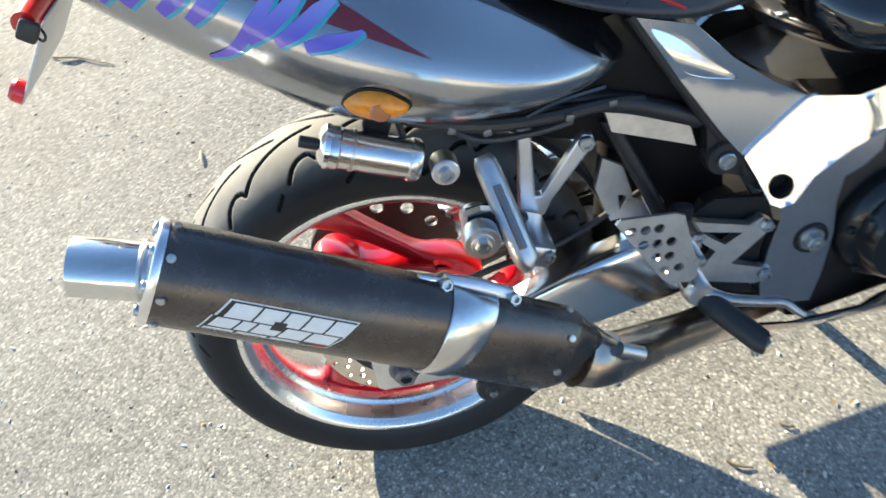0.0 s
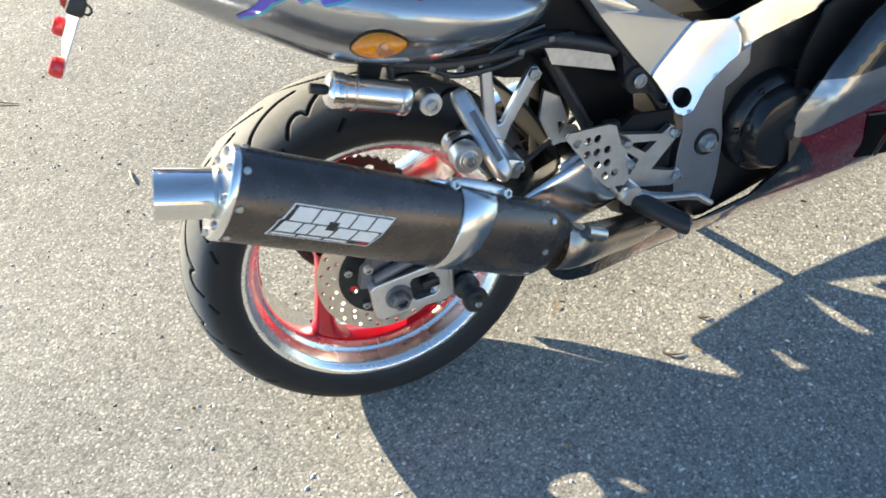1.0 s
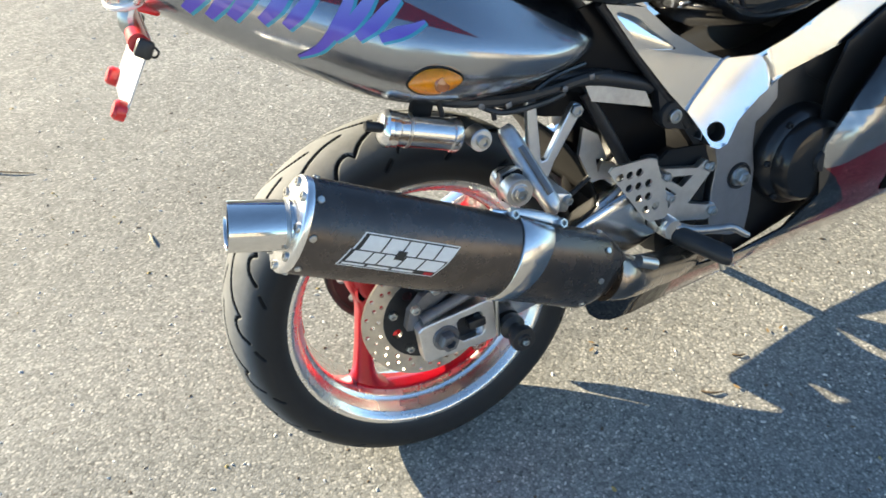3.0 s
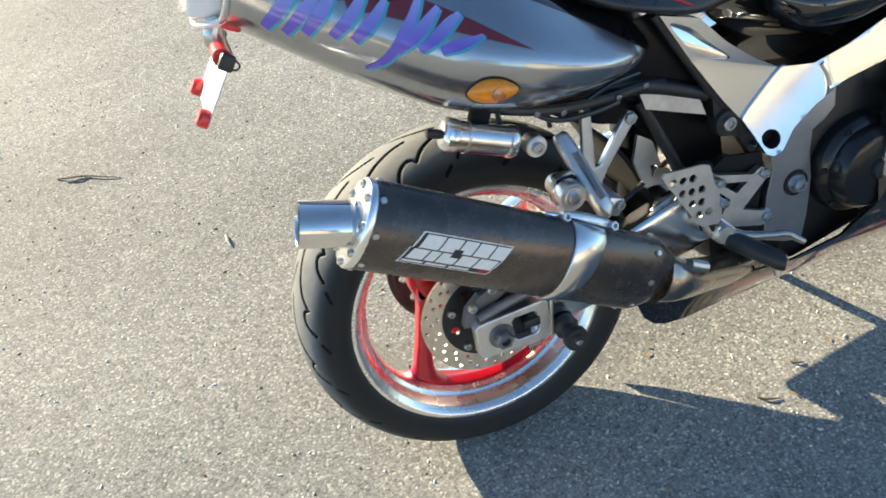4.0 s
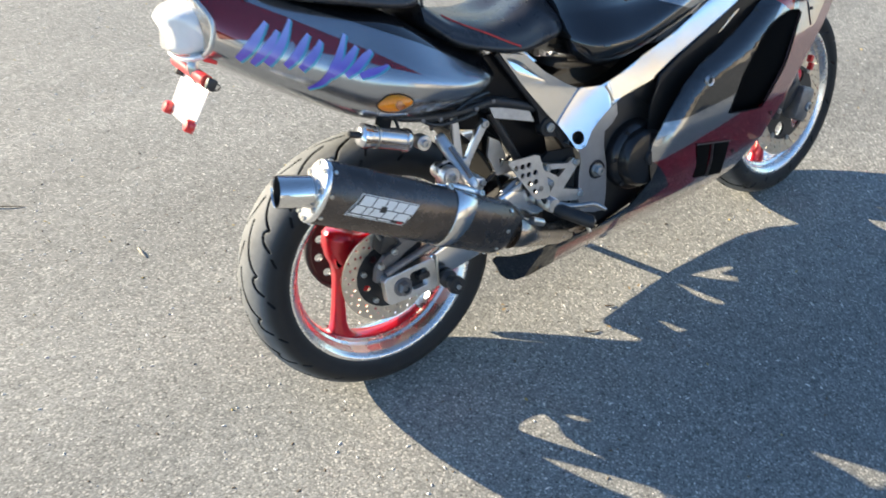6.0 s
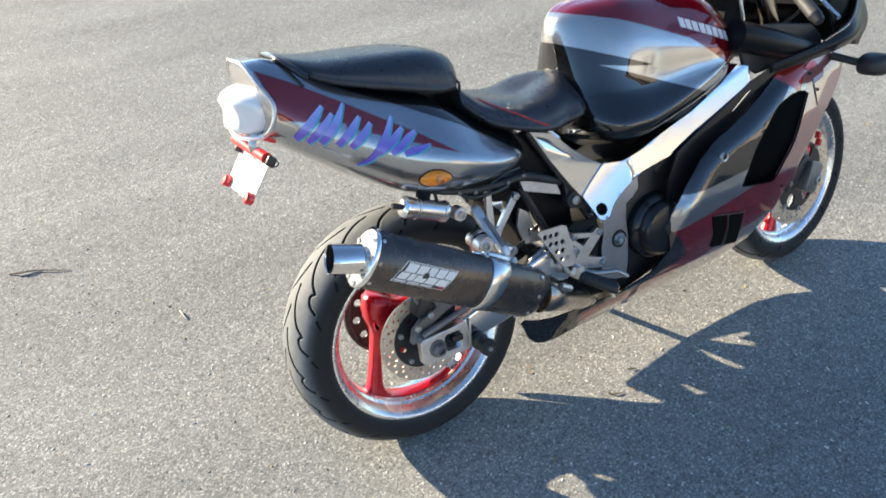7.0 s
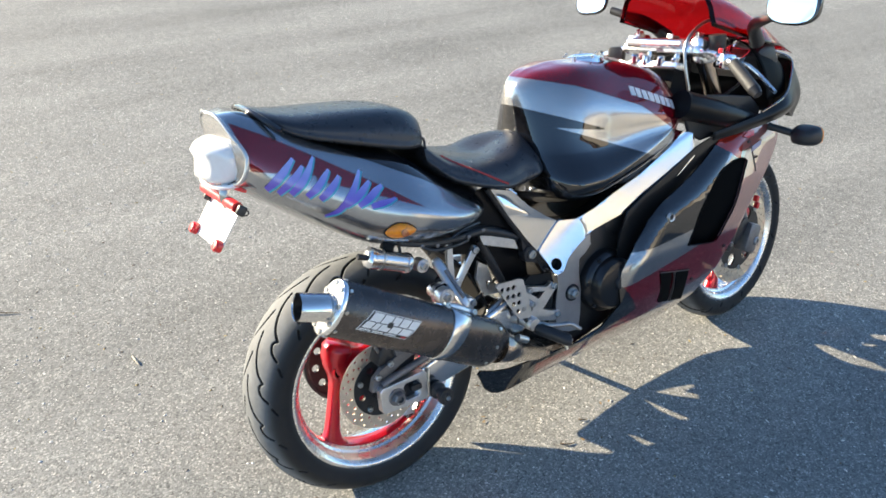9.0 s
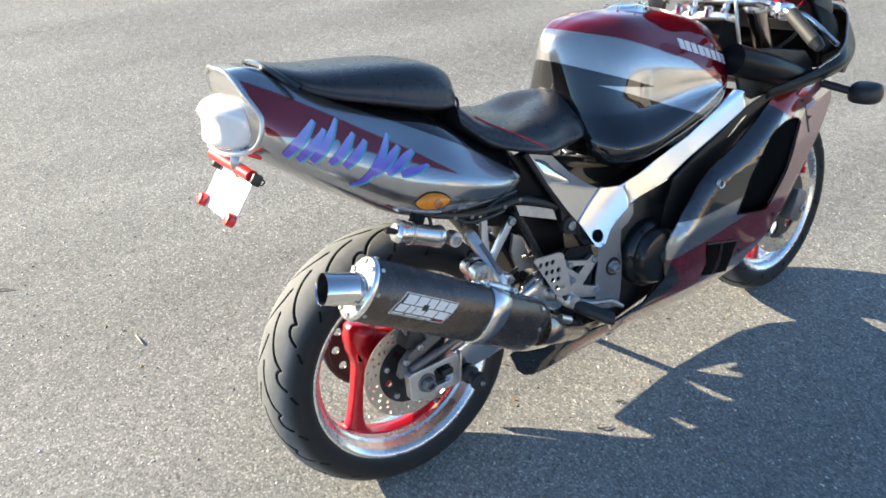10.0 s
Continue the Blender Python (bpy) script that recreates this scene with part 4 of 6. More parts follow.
# -- seats --
def sect(x, *p):
    return [(x, y, z) for y, z in p]


pillion = part("passenger_seat", body([
    sect(-0.190, (0, 1.026), (-0.040, 1.025), (-0.062, 1.018), (-0.068, 1.010), (-0.060, 1.004), (0, 1.000)),
    sect(-0.120, (0, 1.010), (-0.070, 1.004), (-0.106, 0.990), (-0.115, 0.976), (-0.106, 0.962), (0, 0.955)),
    sect(0.000, (0, 0.996), (-0.080, 0.991), (-0.122, 0.968), (-0.133, 0.943), (-0.124, 0.922), (0, 0.915)),
    sect(0.110, (0, 0.981), (-0.080, 0.976), (-0.122, 0.948), (-0.133, 0.912), (-0.124, 0.890), (0, 0.885)),
    [(0.176, 0, 0.955), (0.172, -0.075, 0.950), (0.162, -0.112, 0.926), (0.158, -0.124, 0.905), (0.155, -0.116, 0.884), (0.180, 0, 0.876)],
    [(0.205, 0, 0.910), (0.197, -0.062, 0.907), (0.179, -0.096, 0.903), (0.171, -0.108, 0.893), (0.168, -0.100, 0.882), (0.192, 0, 0.874)]], 6, 6), leather, bike, "black padded passenger seat", sharp=60)
part("seat_hump", tube([(-0.160, -0.114, 0.985), (-0.192, -0.060, 1.018), (-0.196, 0, 1.024), (-0.192, 0.060, 1.018), (-0.160, 0.114, 0.985)], 0.006, 10, 6), black_gloss, pillion)
red_thread = mat("red piping", (0.45, 0.03, 0.03), rough=0.5)
part("piping", tube([(0.02, 0.100, 0.984), (0.10, 0.098, 0.968), (0.15, 0.094, 0.953), (0.170, 0.075, 0.951), (0.177, 0, 0.955)], 0.0022), red_thread, pillion)
RIDER = [
    sect(0.165, (0, 0.905), (-0.080, 0.900), (-0.118, 0.885), (-0.128, 0.865), (-0.122, 0.845), (0, 0.83)),
    sect(0.220, (0, 0.855), (-0.090, 0.852), (-0.138, 0.836), (-0.154, 0.815), (-0.150, 0.795), (0, 0.78)),
    sect(0.300, (0, 0.822), (-0.090, 0.824), (-0.142, 0.808), (-0.164, 0.784), (-0.158, 0.762), (0, 0.75)),
    sect(0.380, (0, 0.806), (-0.085, 0.812), (-0.134, 0.795), (-0.154, 0.765), (-0.148, 0.738), (0, 0.73)),
    sect(0.440, (0, 0.820), (-0.075, 0.826), (-0.124, 0.806), (-0.142, 0.772), (-0.136, 0.735), (0, 0.72)),
    sect(0.480, (0, 0.836), (-0.066, 0.830), (-0.122, 0.798), (-0.144, 0.772), (-0.138, 0.745), (0, 0.72)),
    sect(0.515, (0, 0.838), (-0.040, 0.828), (-0.084, 0.796), (-0.112, 0.772), (-0.110, 0.745), (0, 0.72))]
rider = part("rider_seat", body(RIDER, 6, 6), leather, bike, "black vinyl rider seat with red piping", sharp=60)
SGRID = loop_cr(np.array([loop_cr(r, 6) for r in np.array(RIDER)]), 6)


def seat_point(x, v):
    """A place on the right side of the rider seat: v from 0 at its middle to 1 at its lower edge."""
    i = int(np.clip(np.searchsorted(SGRID[:, 0, 0], x) - 1, 0, len(SGRID) - 2))
    f = (x - SGRID[i, 0, 0]) / (SGRID[i + 1, 0, 0] - SGRID[i, 0, 0])
    r = SGRID[i] * (1 - f) + SGRID[i + 1] * f
    k = v * (len(r) - 7)
    a = int(min(k, len(r) - 2))
    return tuple(r[a] + (r[a + 1] - r[a]) * (k - a))


both("piping", lambda: tube([seat_point(0.215 + 0.155 * i / 9, 0.34 + 0.50 * i / 9) for i in range(10)], 0.0026), red_thread, rider, "red piping")
part("seat_seam", tube([(0.168, -0.124, 0.880), (0.176, -0.10, 0.900), (0.182, 0, 0.893), (0.176, 0.10, 0.900), (0.168, 0.124, 0.880)], 0.003), black_plastic, rider)

# -- tank --
tank_paint = paint("tank paint", SILVER, 0.8, [
    (BLACK, 0.0, [[((0.83, 0.772), (0.33, 0.976)), ((0.552, 0.851), (0.720, 0.822))], [((0.83, 0.735), (0.552, 0.854))], [((0.83, 0.772), (0.33, 0.976)), ((0.52, -9), (0.52, 9))]]),
    (MAROON, 0.45, [[((0.44, 0.999), (0.627, 0.946))], [((0.627, 0.946), (0.822, 0.865))], [((0.822, 0.865), (0.934, 0.783))], [((0.955, 9), (0.955, -9))]])])
TANK = [
    sect(0.506, (0, 0.925), (-0.012, 0.920), (-0.024, 0.885), (-0.040, 0.800), (-0.055, 0.770), (-0.075, 0.735), (-0.055, 0.700), (0, 0.69)),
    sect(0.522, (0, 0.962), (-0.030, 0.954), (-0.052, 0.900), (-0.086, 0.800), (-0.108, 0.763), (-0.138, 0.722), (-0.105, 0.685), (0, 0.66)),
    sect(0.562, (0, 0.984), (-0.056, 0.973), (-0.094, 0.908), (-0.128, 0.800), (-0.148, 0.764), (-0.190, 0.708), (-0.140, 0.660), (0, 0.63)),
    sect(0.615, (0, 0.993), (-0.084, 0.978), (-0.136, 0.908), (-0.155, 0.800), (-0.168, 0.765), (-0.210, 0.706), (-0.152, 0.650), (0, 0.61)),
    sect(0.680, (0, 0.996), (-0.100, 0.978), (-0.156, 0.902), (-0.168, 0.800), (-0.177, 0.766), (-0.213, 0.710), (-0.155, 0.655), (0, 0.61)),
    sect(0.820, (0, 0.984), (-0.098, 0.955), (-0.164, 0.870), (-0.174, 0.800), (-0.182, 0.776), (-0.202, 0.745), (-0.165, 0.695), (0, 0.65)),
    sect(0.930, (0, 0.957), (-0.105, 0.928), (-0.164, 0.845), (-0.174, 0.800), (-0.177, 0.788), (-0.179, 0.775), (-0.160, 0.735), (0, 0.70)),
    sect(1.000, (0, 0.925), (-0.080, 0.900), (-0.125, 0.850), (-0.135, 0.820), (-0.1358, 0.810), (-0.136, 0.800), (-0.122, 0.765), (0, 0.74)),
    sect(1.030, (0, 0.895), (-0.050, 0.880), (-0.080, 0.850), (-0.086, 0.830), (-0.0867, 0.820), (-0.087, 0.810), (-0.078, 0.785), (0, 0.77))]
tank = part("fuel_tank", body(TANK, 7, 7), tank_paint, bike, "maroon, silver and black fuel tank", sharp=60)
KGRID = loop_cr(np.array([loop_cr(r, 8) for r in np.array(TANK)]), 8)


def tank_y(x, z):
    i = int(np.clip(np.searchsorted(KGRID[:, 0, 0], x) - 1, 0, len(KGRID) - 2))
    f = (x - KGRID[i, 0, 0]) / (KGRID[i + 1, 0, 0] - KGRID[i, 0, 0])
    r = (KGRID[i] * (1 - f) + KGRID[i + 1] * f)[3:-3]
    return float(np.interp(-z, -r[:, 2], r[:, 1]))


for k in range(8):
    w = 0.0200 if k in (0, 3) else 0.0188
    x0 = 0.800 + k * 0.0205
    z0 = 0.919 - k * 0.0085
    h = 0.023
    part("tank_badge", sheet([(x0, z0 - h), (x0 + w * 0.85, z0 - h - 0.006), (x0 + w, z0 - 0.006), (x0 + w * 0.15, z0)], lambda x, z: tank_y(x, z) - 0.0015, 0.001, step=0.008), white_vinyl, tank)
cap = part("tank_cap", moved(lathe([(0.0001, -0.0065), (0.028, -0.0065), (0.032, -0.008), (0.036, -0.008), (0.040, -0.0055), (0.058, -0.003), (0.060, 0.006)], 40), pose(0.77, 0, 0.985, -90, 0, 0)), chrome, tank, "polished fuel cap")
for k in range(7):
    a = 2 * math.pi * k / 7
    bolt("cap_bolt", (0.77 + 0.052 * math.cos(a), 0.052 * math.sin(a), 0.993), 0.004, tank, steel, 0.003, (0, 0, 1))

# -- frame --
MIDLINE = [Vector(p) for p in ((0.36, 0.715), (0.43, 0.640), (0.50, 0.570), (0.585, 0.572), (0.68, 0.606), (0.82, 0.641), (0.93, 0.682), (1.05, 0.727))]


def frame_y(x, z):
    """The frame's outer face: rounded edges, and leaning out towards its lower side."""
    p = Vector((x, z))
    d, tilt = 9.0, 0.0
    for a, b in zip(MIDLINE[:-1], MIDLINE[1:]):
        t = max(0, min(1, (p - a).dot(b - a) / (b - a).length_squared))
        q = p - a.lerp(b, t)
        if q.length < d:
            d = q.length
            tilt = ((b - a).x * q.y - (b - a).y * q.x) / (b - a).length
    k = max(0, 1 - (d / 0.050) ** 8)
    tilt = max(-0.05, min(0.05, tilt))
    beam = -0.160 - 0.022 * max(0, min(1, (x - 0.6) / 0.4)) + 0.9 * max(0, x - 1.02) - 0.004 * k + 0.20 * tilt
    v = (z - 0.565) * 0.80 - (x - 0.53) * 0.36
    flat = -0.164 + 0.32 * v - 1.2 * v * v
    f = max(0.0, min(1.0, (x - 0.604) / 0.012))
    return flat * (1 - f) + beam * f


def plate_y(x, z):
    """The flat rear plate of the frame, folded along one crease."""
    u = ((x - 0.382) * 0.054 + (z - 0.667) * 0.147) / 0.1566
    return -0.150 + (-0.06 * u if u > 0 else 0.07 * u)


def pocket_y(x, z):
    """The floor of the recess: level with the plate at its lower edge and falling inwards above it."""
    d = max(0.0, (x - 0.364) * 0.484 + (z - 0.697) * 0.875)
    return plate_y(x, z) + 0.0015 + 0.34 * d + 2.0 * d * d


SPAR = [(0.470, 0.564), (0.529, 0.612), (0.540, 0.614), (0.590, 0.607), (0.650, 0.620), (0.715, 0.645), (0.818, 0.678), (0.925, 0.727), (0.985, 0.765), (1.050, 0.745), (1.043, 0.707), (0.926, 0.636), (0.818, 0.604), (0.714, 0.581), (0.642, 0.566), (0.585, 0.545), (0.540, 0.516), (0.527, 0.500), (0.515, 0.486), (0.500, 0.482), (0.488, 0.488), (0.474, 0.520), (0.458, 0.5505)]
PLATE_TOP = [(0.321, 0.752), (0.386, 0.732), (0.435, 0.682), (0.489, 0.640), (0.533, 0.6135), (0.394, 0.6665), (0.374, 0.668)]
PLATE_LOW = [(0.374, 0.668), (0.394, 0.6665), (0.533, 0.6135), (0.467, 0.5595), (0.457, 0.5515), (0.427, 0.590)]
PIVOT = [(0.642, 0.564), (0.640, 0.520), (0.620, 0.502), (0.596, 0.490), (0.592, 0.450), (0.597, 0.402), (0.590, 0.330), (0.580, 0.285), (0.548, 0.290), (0.505, 0.308), (0.502, 0.345), (0.508, 0.398), (0.518, 0.440), (0.514, 0.470), (0.494, 0.486), (0.476, 0.500), (0.484, 0.496), (0.496, 0.488), (0.516, 0.496), (0.522, 0.510), (0.540, 0.519), (0.585, 0.542)]
BORE = circle(0.501, 0.509, 0.0155, 28)
POCKETS = [[tuple(p) for p in loop_cr([(0.338, 0.734), (0.356, 0.730), (0.381, 0.714), (0.403, 0.691), (0.440, 0.658), (0.428, 0.657), (0.386, 0.671), (0.364, 0.697)], 4, True)]]
frames = both("frame_spar", lambda: sheet(SPAR, frame_y, 0.045, [BORE], 0.0055), polished_alloy, bike, "polished aluminium frame beam", 0.003)
spar = frames[0]
for make in (lambda: sheet(PLATE_TOP, plate_y, 0.030, POCKETS, 0.012), lambda: sheet(PLATE_LOW, plate_y, 0.030, [], 0.012)):
    for side_mesh, beam in ((make(), frames[0]), (mirrored(make()), frames[1])):
        part("frame_plate", side_mesh, polished_alloy, beam, "polished folded frame plate")
part("frame_ridge", tube([(x, frame_y(x, z) + 0.002, z) for x, z in ((0.459, 0.553), (0.470, 0.564), (0.497, 0.587), (0.529, 0.612), (0.541, 0.615))], 0.0025, 10), polished_alloy, spar)
# black tube added for the dark reflection along the plate's rear edge
part("dark_edge_tube", tube([(0.317, -0.143, 0.752), (0.371, -0.143, 0.667), (0.424, -0.143, 0.588), (0.453, -0.143, 0.550), (0.470, -0.146, 0.518)], 0.0065, 10), black_metal, spar)
# blue of the mirrored sky is mixed into this grey
satin_grey = mat("satin grey casting", (0.36, 0.39, 0.44), rough=0.30, metal=0.95, vary=0.08, scale=30, bump=0.08, bump_scale=900)
pivots = both("pivot_plate", lambda: sheet(PIVOT, lambda x, z: -0.160 + 0.03 * (z - 0.50) + 0.9 * max(0.0, z - 0.50) ** 2, 0.036, [], 0.04), satin_grey, bike, "satin aluminium swingarm pivot plate", 0.004)
pivot = pivots[0]
part("frame_hole", lathe([(0.0001, 0.0180), (0.0154, 0.0180), (0.0154, 0.0010)], 28, (0.501, frame_y(0.501, 0.509), 0.509)), matte_black, spar)
part("pivot_recess", lathe([(0.0001, -0.1645), (0.021, -0.1645), (0.0225, -0.1668), (0.026, -0.158)], 32, (0.564, 0, 0.402)), black_metal, pivot)
part("pivot_washer", lathe([(0.0001, -0.168), (0.0165, -0.168), (0.018, -0.165)], 28, (0.564, 0, 0.402)), steel, pivot)
bolt("pivot_nut", (0.564, -0.172, 0.402), 0.0128, pivot, steel, 0.008)
part("frame_ear", sheet([(0.372, 0.672), (0.412, 0.604), (0.416, 0.560), (0.424, 0.530), (0.446, 0.522), (0.462, 0.515), (0.480, 0.486), (0.490, 0.466), (0.498, 0.484), (0.478, 0.528), (0.428, 0.604), (0.380, 0.672)], -0.147, 0.02), black_metal, spar, smooth=False)
part("ear_boss", lathe([(0.0001, -0.1535), (0.0215, -0.1535), (0.0235, -0.150), (0.0235, -0.130)], 28, (0.437, 0, 0.549)), black_metal, spar)
bolt("frame_bolt", (0.437, -0.156, 0.549), 0.0115, spar, steel, 0.005, hexagon=False)
part("frame_pocket", sheet([(0.332, 0.738), (0.360, 0.734), (0.388, 0.718), (0.446, 0.658), (0.425, 0.650), (0.380, 0.665)], pocket_y, 0.004, [], 0.006), polished_alloy, spar, "recessed frame pocket")
weld = [(0.602, 0.604), (0.608, 0.592), (0.614, 0.578), (0.618, 0.566)]
part("weld_bead", tube([(x, frame_y(x, z) - 0.001, z) for x, z in weld], 0.0045), polished_alloy, spar)


# subframe bits under the tail
pedal_grey = mat("worn grey aluminium", (0.33, 0.34, 0.35), rough=0.34, metal=0.9, vary=0.15, scale=60)
part("seat_side_cover", sheet([(0.24, 0.738), (0.33, 0.752), (0.365, 0.700), (0.402, 0.652), (0.408, 0.612), (0.350, 0.598), (0.30, 0.615), (0.24, 0.650)], lambda x, z: -0.104 - 0.024 * math.sin(9 * (z - 0.60) + 2 * x), 0.004, [], 0.02), cowl_black, bike, "black cover below the seat")
rail = part("subframe_rail", tube([(0.41, -0.13, 0.60), (0.33, -0.128, 0.635), (0.26, -0.125, 0.655), (0.10, -0.11, 0.70), (-0.05, -0.09, 0.78)], 0.013, 12), black_metal, bike, "black subframe rail")
part("subframe_plate", sheet([(0.292, 0.640), (0.395, 0.598), (0.402, 0.572), (0.300, 0.610)], lambda x, z: -0.140 + 0.18 * (z - 0.60), 0.012, [], 0.02), pedal_grey, rail, "polished subframe strut", smooth=False)
part("subframe_strut", tube([(0.30, -0.12, 0.62), (0.345, -0.125, 0.52), (0.38, -0.12, 0.44)], 0.010), black_metal, rail)

loom = part("wire_loom", tube([(0.02, -0.130, 0.700), (0.08, -0.150, 0.680), (0.15, -0.160, 0.665), (0.22, -0.152, 0.655), (0.29, -0.136, 0.648), (0.34, -0.128, 0.640)], [0.006, 0.008, 0.009, 0.008, 0.009, 0.007], 10), black_plastic, bike, "black wiring loom below the tail")
part("loom_branch", tube([(0.10, -0.152, 0.676), (0.14, -0.162, 0.650), (0.20, -0.158, 0.642), (0.25, -0.146, 0.640)], 0.0045, 8), black_plastic, loom)
part("loom_branch", tube([(0.19, -0.156, 0.660), (0.23, -0.160, 0.676), (0.29, -0.140, 0.672)], 0.004, 8), cover_black, loom)
for x, y, z, a in ((0.112, -0.163, 0.668, 20), (0.150, -0.168, 0.660, -10), (0.245, -0.158, 0.652, 15), (0.300, -0.142, 0.650, 0)):
    part("loom_clip", block((0.010, 0.005, 0.009), (x, y, z), (0, a, 0), 0.002), cast_grey, loom)
part("tail_strut", tube([(0.055, -0.150, 0.700), (0.060, -0.152, 0.655)], 0.004, 8), black_metal, loom)
part("tail_strut", tube([(0.128, -0.158, 0.690), (0.132, -0.156, 0.640)], 0.004, 8), black_metal, loom)

# pillion footrest hanger
hanger_alloy = mat("satin forged aluminium", (0.74, 0.77, 0.82), rough=0.30, metal=1.0, vary=0.05, scale=30)
hanger = bev(part("footrest_hanger", sheet([(0.256, 0.614), (0.263, 0.622), (0.274, 0.618), (0.276, 0.606), (0.222, 0.538), (0.212, 0.519), (0.190, 0.510), (0.180, 0.519), (0.182, 0.560), (0.187, 0.640), (0.190, 0.652), (0.202, 0.650), (0.202, 0.548), (0.210, 0.548)], -0.150, 0.012), hanger_alloy, bike, "polished passenger footrest hanger", smooth=False), 0.002)
bolt("hanger_bolt", (0.265, -0.153, 0.611), 0.010, hanger, steel, 0.005)
peg_grey = mat("dull grey aluminium", (0.60, 0.61, 0.62), rough=0.36, metal=0.9, vary=0.12, scale=60)
part("passenger_peg", tube([(0.173, -0.232, 0.519), (0.167, -0.228, 0.531), (0.146, -0.171, 0.612), (0.142, -0.160, 0.627)], [0.012, 0.0155, 0.0150, 0.010], 14, 4, flat=0.8), peg_grey, hanger, "folded aluminium passenger footpeg")
part("peg_groove", tube([(0.166, -0.237, 0.545), (0.150, -0.192, 0.606)], 0.005, 8), cast_grey, hanger)
part("peg_clevis", block((0.030, 0.075, 0.030), (0.188, -0.190, 0.517), (0, 25, 0), 0.005), alloy, hanger)
bolt("peg_pin", (0.196, -0.228, 0.519), 0.008, hanger, steel, 0.006)
part("hanger_bush", lathe([(0.0001, -0.226), (0.0125, -0.226), (0.0135, -0.224), (0.0150, -0.224), (0.0200, -0.2245), (0.0215, -0.222), (0.0215, -0.204), (0.020, -0.202), (0.017, -0.202), (0.017, -0.165)], 32, (0.122, -0.008, 0.559)), alloy, hanger, "round aluminium exhaust hanger bush")
part("rubber_mount", sheet([(0.112, 0.578), (0.138, 0.580), (0.152, 0.562), (0.150, 0.538), (0.130, 0.528), (0.106, 0.540)], -0.205, 0.02), matte_black, hanger, "black rubber exhaust mount")
bolt("bush_bolt", (0.122, -0.236, 0.559), 0.0095, hanger, steel, 0.005)
part("bush_eye", sheet([(0.104, 0.560), (0.110, 0.580), (0.128, 0.584), (0.148, 0.578), (0.156, 0.552), (0.150, 0.532), (0.128, 0.530), (0.106, 0.540)], -0.203, 0.010), hanger_alloy, hanger, "polished exhaust hanger eye", smooth=False)
part("hanger_arm", tube([(0.13, -0.185, 0.56), (0.18, -0.165, 0.53)], 0.012), black_metal, hanger)

# shock reservoir
RA, RB = Vector((-0.028, -0.160, 0.680)), Vector((0.091, -0.163, 0.630))
rd = (RB - RA).normalized()


def along_res(rows, n=32):
    u = Vector((0, -1, 0))
    u = (u - rd * u.dot(rd)).normalized()
    w = rd.cross(u)
    return grid_bm([[tuple(RA + rd * a + r * (math.cos(t) * u + math.sin(t) * w)) for t in (2 * math.pi * i / n for i in range(n))] for a, r in rows], close_v=True, cap=True)


res = part("shock_reservoir", along_res([(0.004, 0.021), (0.006, 0.0235), (0.012, 0.0245), (0.016, 0.0245), (0.018, 0.0225), (0.094, 0.0225), (0.096, 0.0245), (0.104, 0.0245), (0.108, 0.022)]), brushed, bike, "polished shock absorber reservoir", sharp=40)
part("reservoir_cap", along_res([(-0.006, 0.012), (-0.004, 0.0200), (0.001, 0.0255), (0.006, 0.0255), (0.008, 0.021)]), chrome, res)
part("adjuster_knob", along_res([(-0.026, 0.0060), (-0.025, 0.0068), (-0.006, 0.0068), (-0.005, 0.005)], 16), black_plastic, res, "black adjuster knob")
part("reservoir_clip", along_res([(0.030, 0.0228), (0.030, 0.0236), (0.034, 0.0236), (0.034, 0.0228)]), steel, res)
part("banjo", moved(lathe([(0.0001, -0.020), (0.014, -0.020), (0.016, -0.018), (0.016, 0.006)], 28), Matrix.Translation((0.097, -0.165, 0.629))), alloy, res)
bolt("banjo_bolt", (0.097, -0.187, 0.629), 0.009, res, steel, 0.006, hexagon=False)
part("reservoir_mount", block((0.03, 0.02, 0.03), (0.035, -0.140, 0.686), (0, 24, 0), 0.005), matte_black, res)

# rider's footrest set
holes = [(0.304, 0.505), (0.322, 0.503), (0.339, 0.502), (0.320, 0.481), (0.337, 0.479), (0.355, 0.478), (0.337, 0.457), (0.354, 0.455), (0.349, 0.433), (0.367, 0.433)]
heel = [(0.285, 0.520), (0.292, 0.526), (0.358, 0.520), (0.370, 0.514), (0.381, 0.470), (0.390, 0.440), (0.392, 0.412), (0.384, 0.404), (0.356, 0.408), (0.346, 0.418)]
rearset = part("footrest_bracket", sheet([(0.392, 0.462), (0.396, 0.476), (0.470, 0.453), (0.487, 0.462), (0.500, 0.452), (0.497, 0.437), (0.452, 0.393), (0.492, 0.376), (0.508, 0.372), (0.510, 0.354), (0.490, 0.348), (0.395, 0.378), (0.388, 0.392)], -0.172, 0.012, [[(0.405, 0.458), (0.462, 0.443), (0.440, 0.428)], [(0.408, 0.440), (0.428, 0.420), (0.412, 0.396), (0.402, 0.400)]]), alloy, bike, "aluminium footrest bracket with a drilled heel guard", smooth=False)
part("heel_guard", sheet(heel, -0.200, 0.004, [circle(x, z, 0.0068, 14) for x, z in holes]), alloy, rearset, "drilled heel guard", smooth=False)
for x, z in ((0.388, 0.478), (0.394, 0.438)):
    bolt("guard_bolt", (x, -0.203, z), 0.0075, rearset, steel, 0.005)
    part("spacer", tube([(x, -0.20, z), (x, -0.165, z)], 0.007), alloy, rearset)
for x, z in ((0.492, 0.450), (0.500, 0.363)):
    bolt("bracket_bolt", (x, -0.176, z), 0.009, rearset, steel, 0.005)
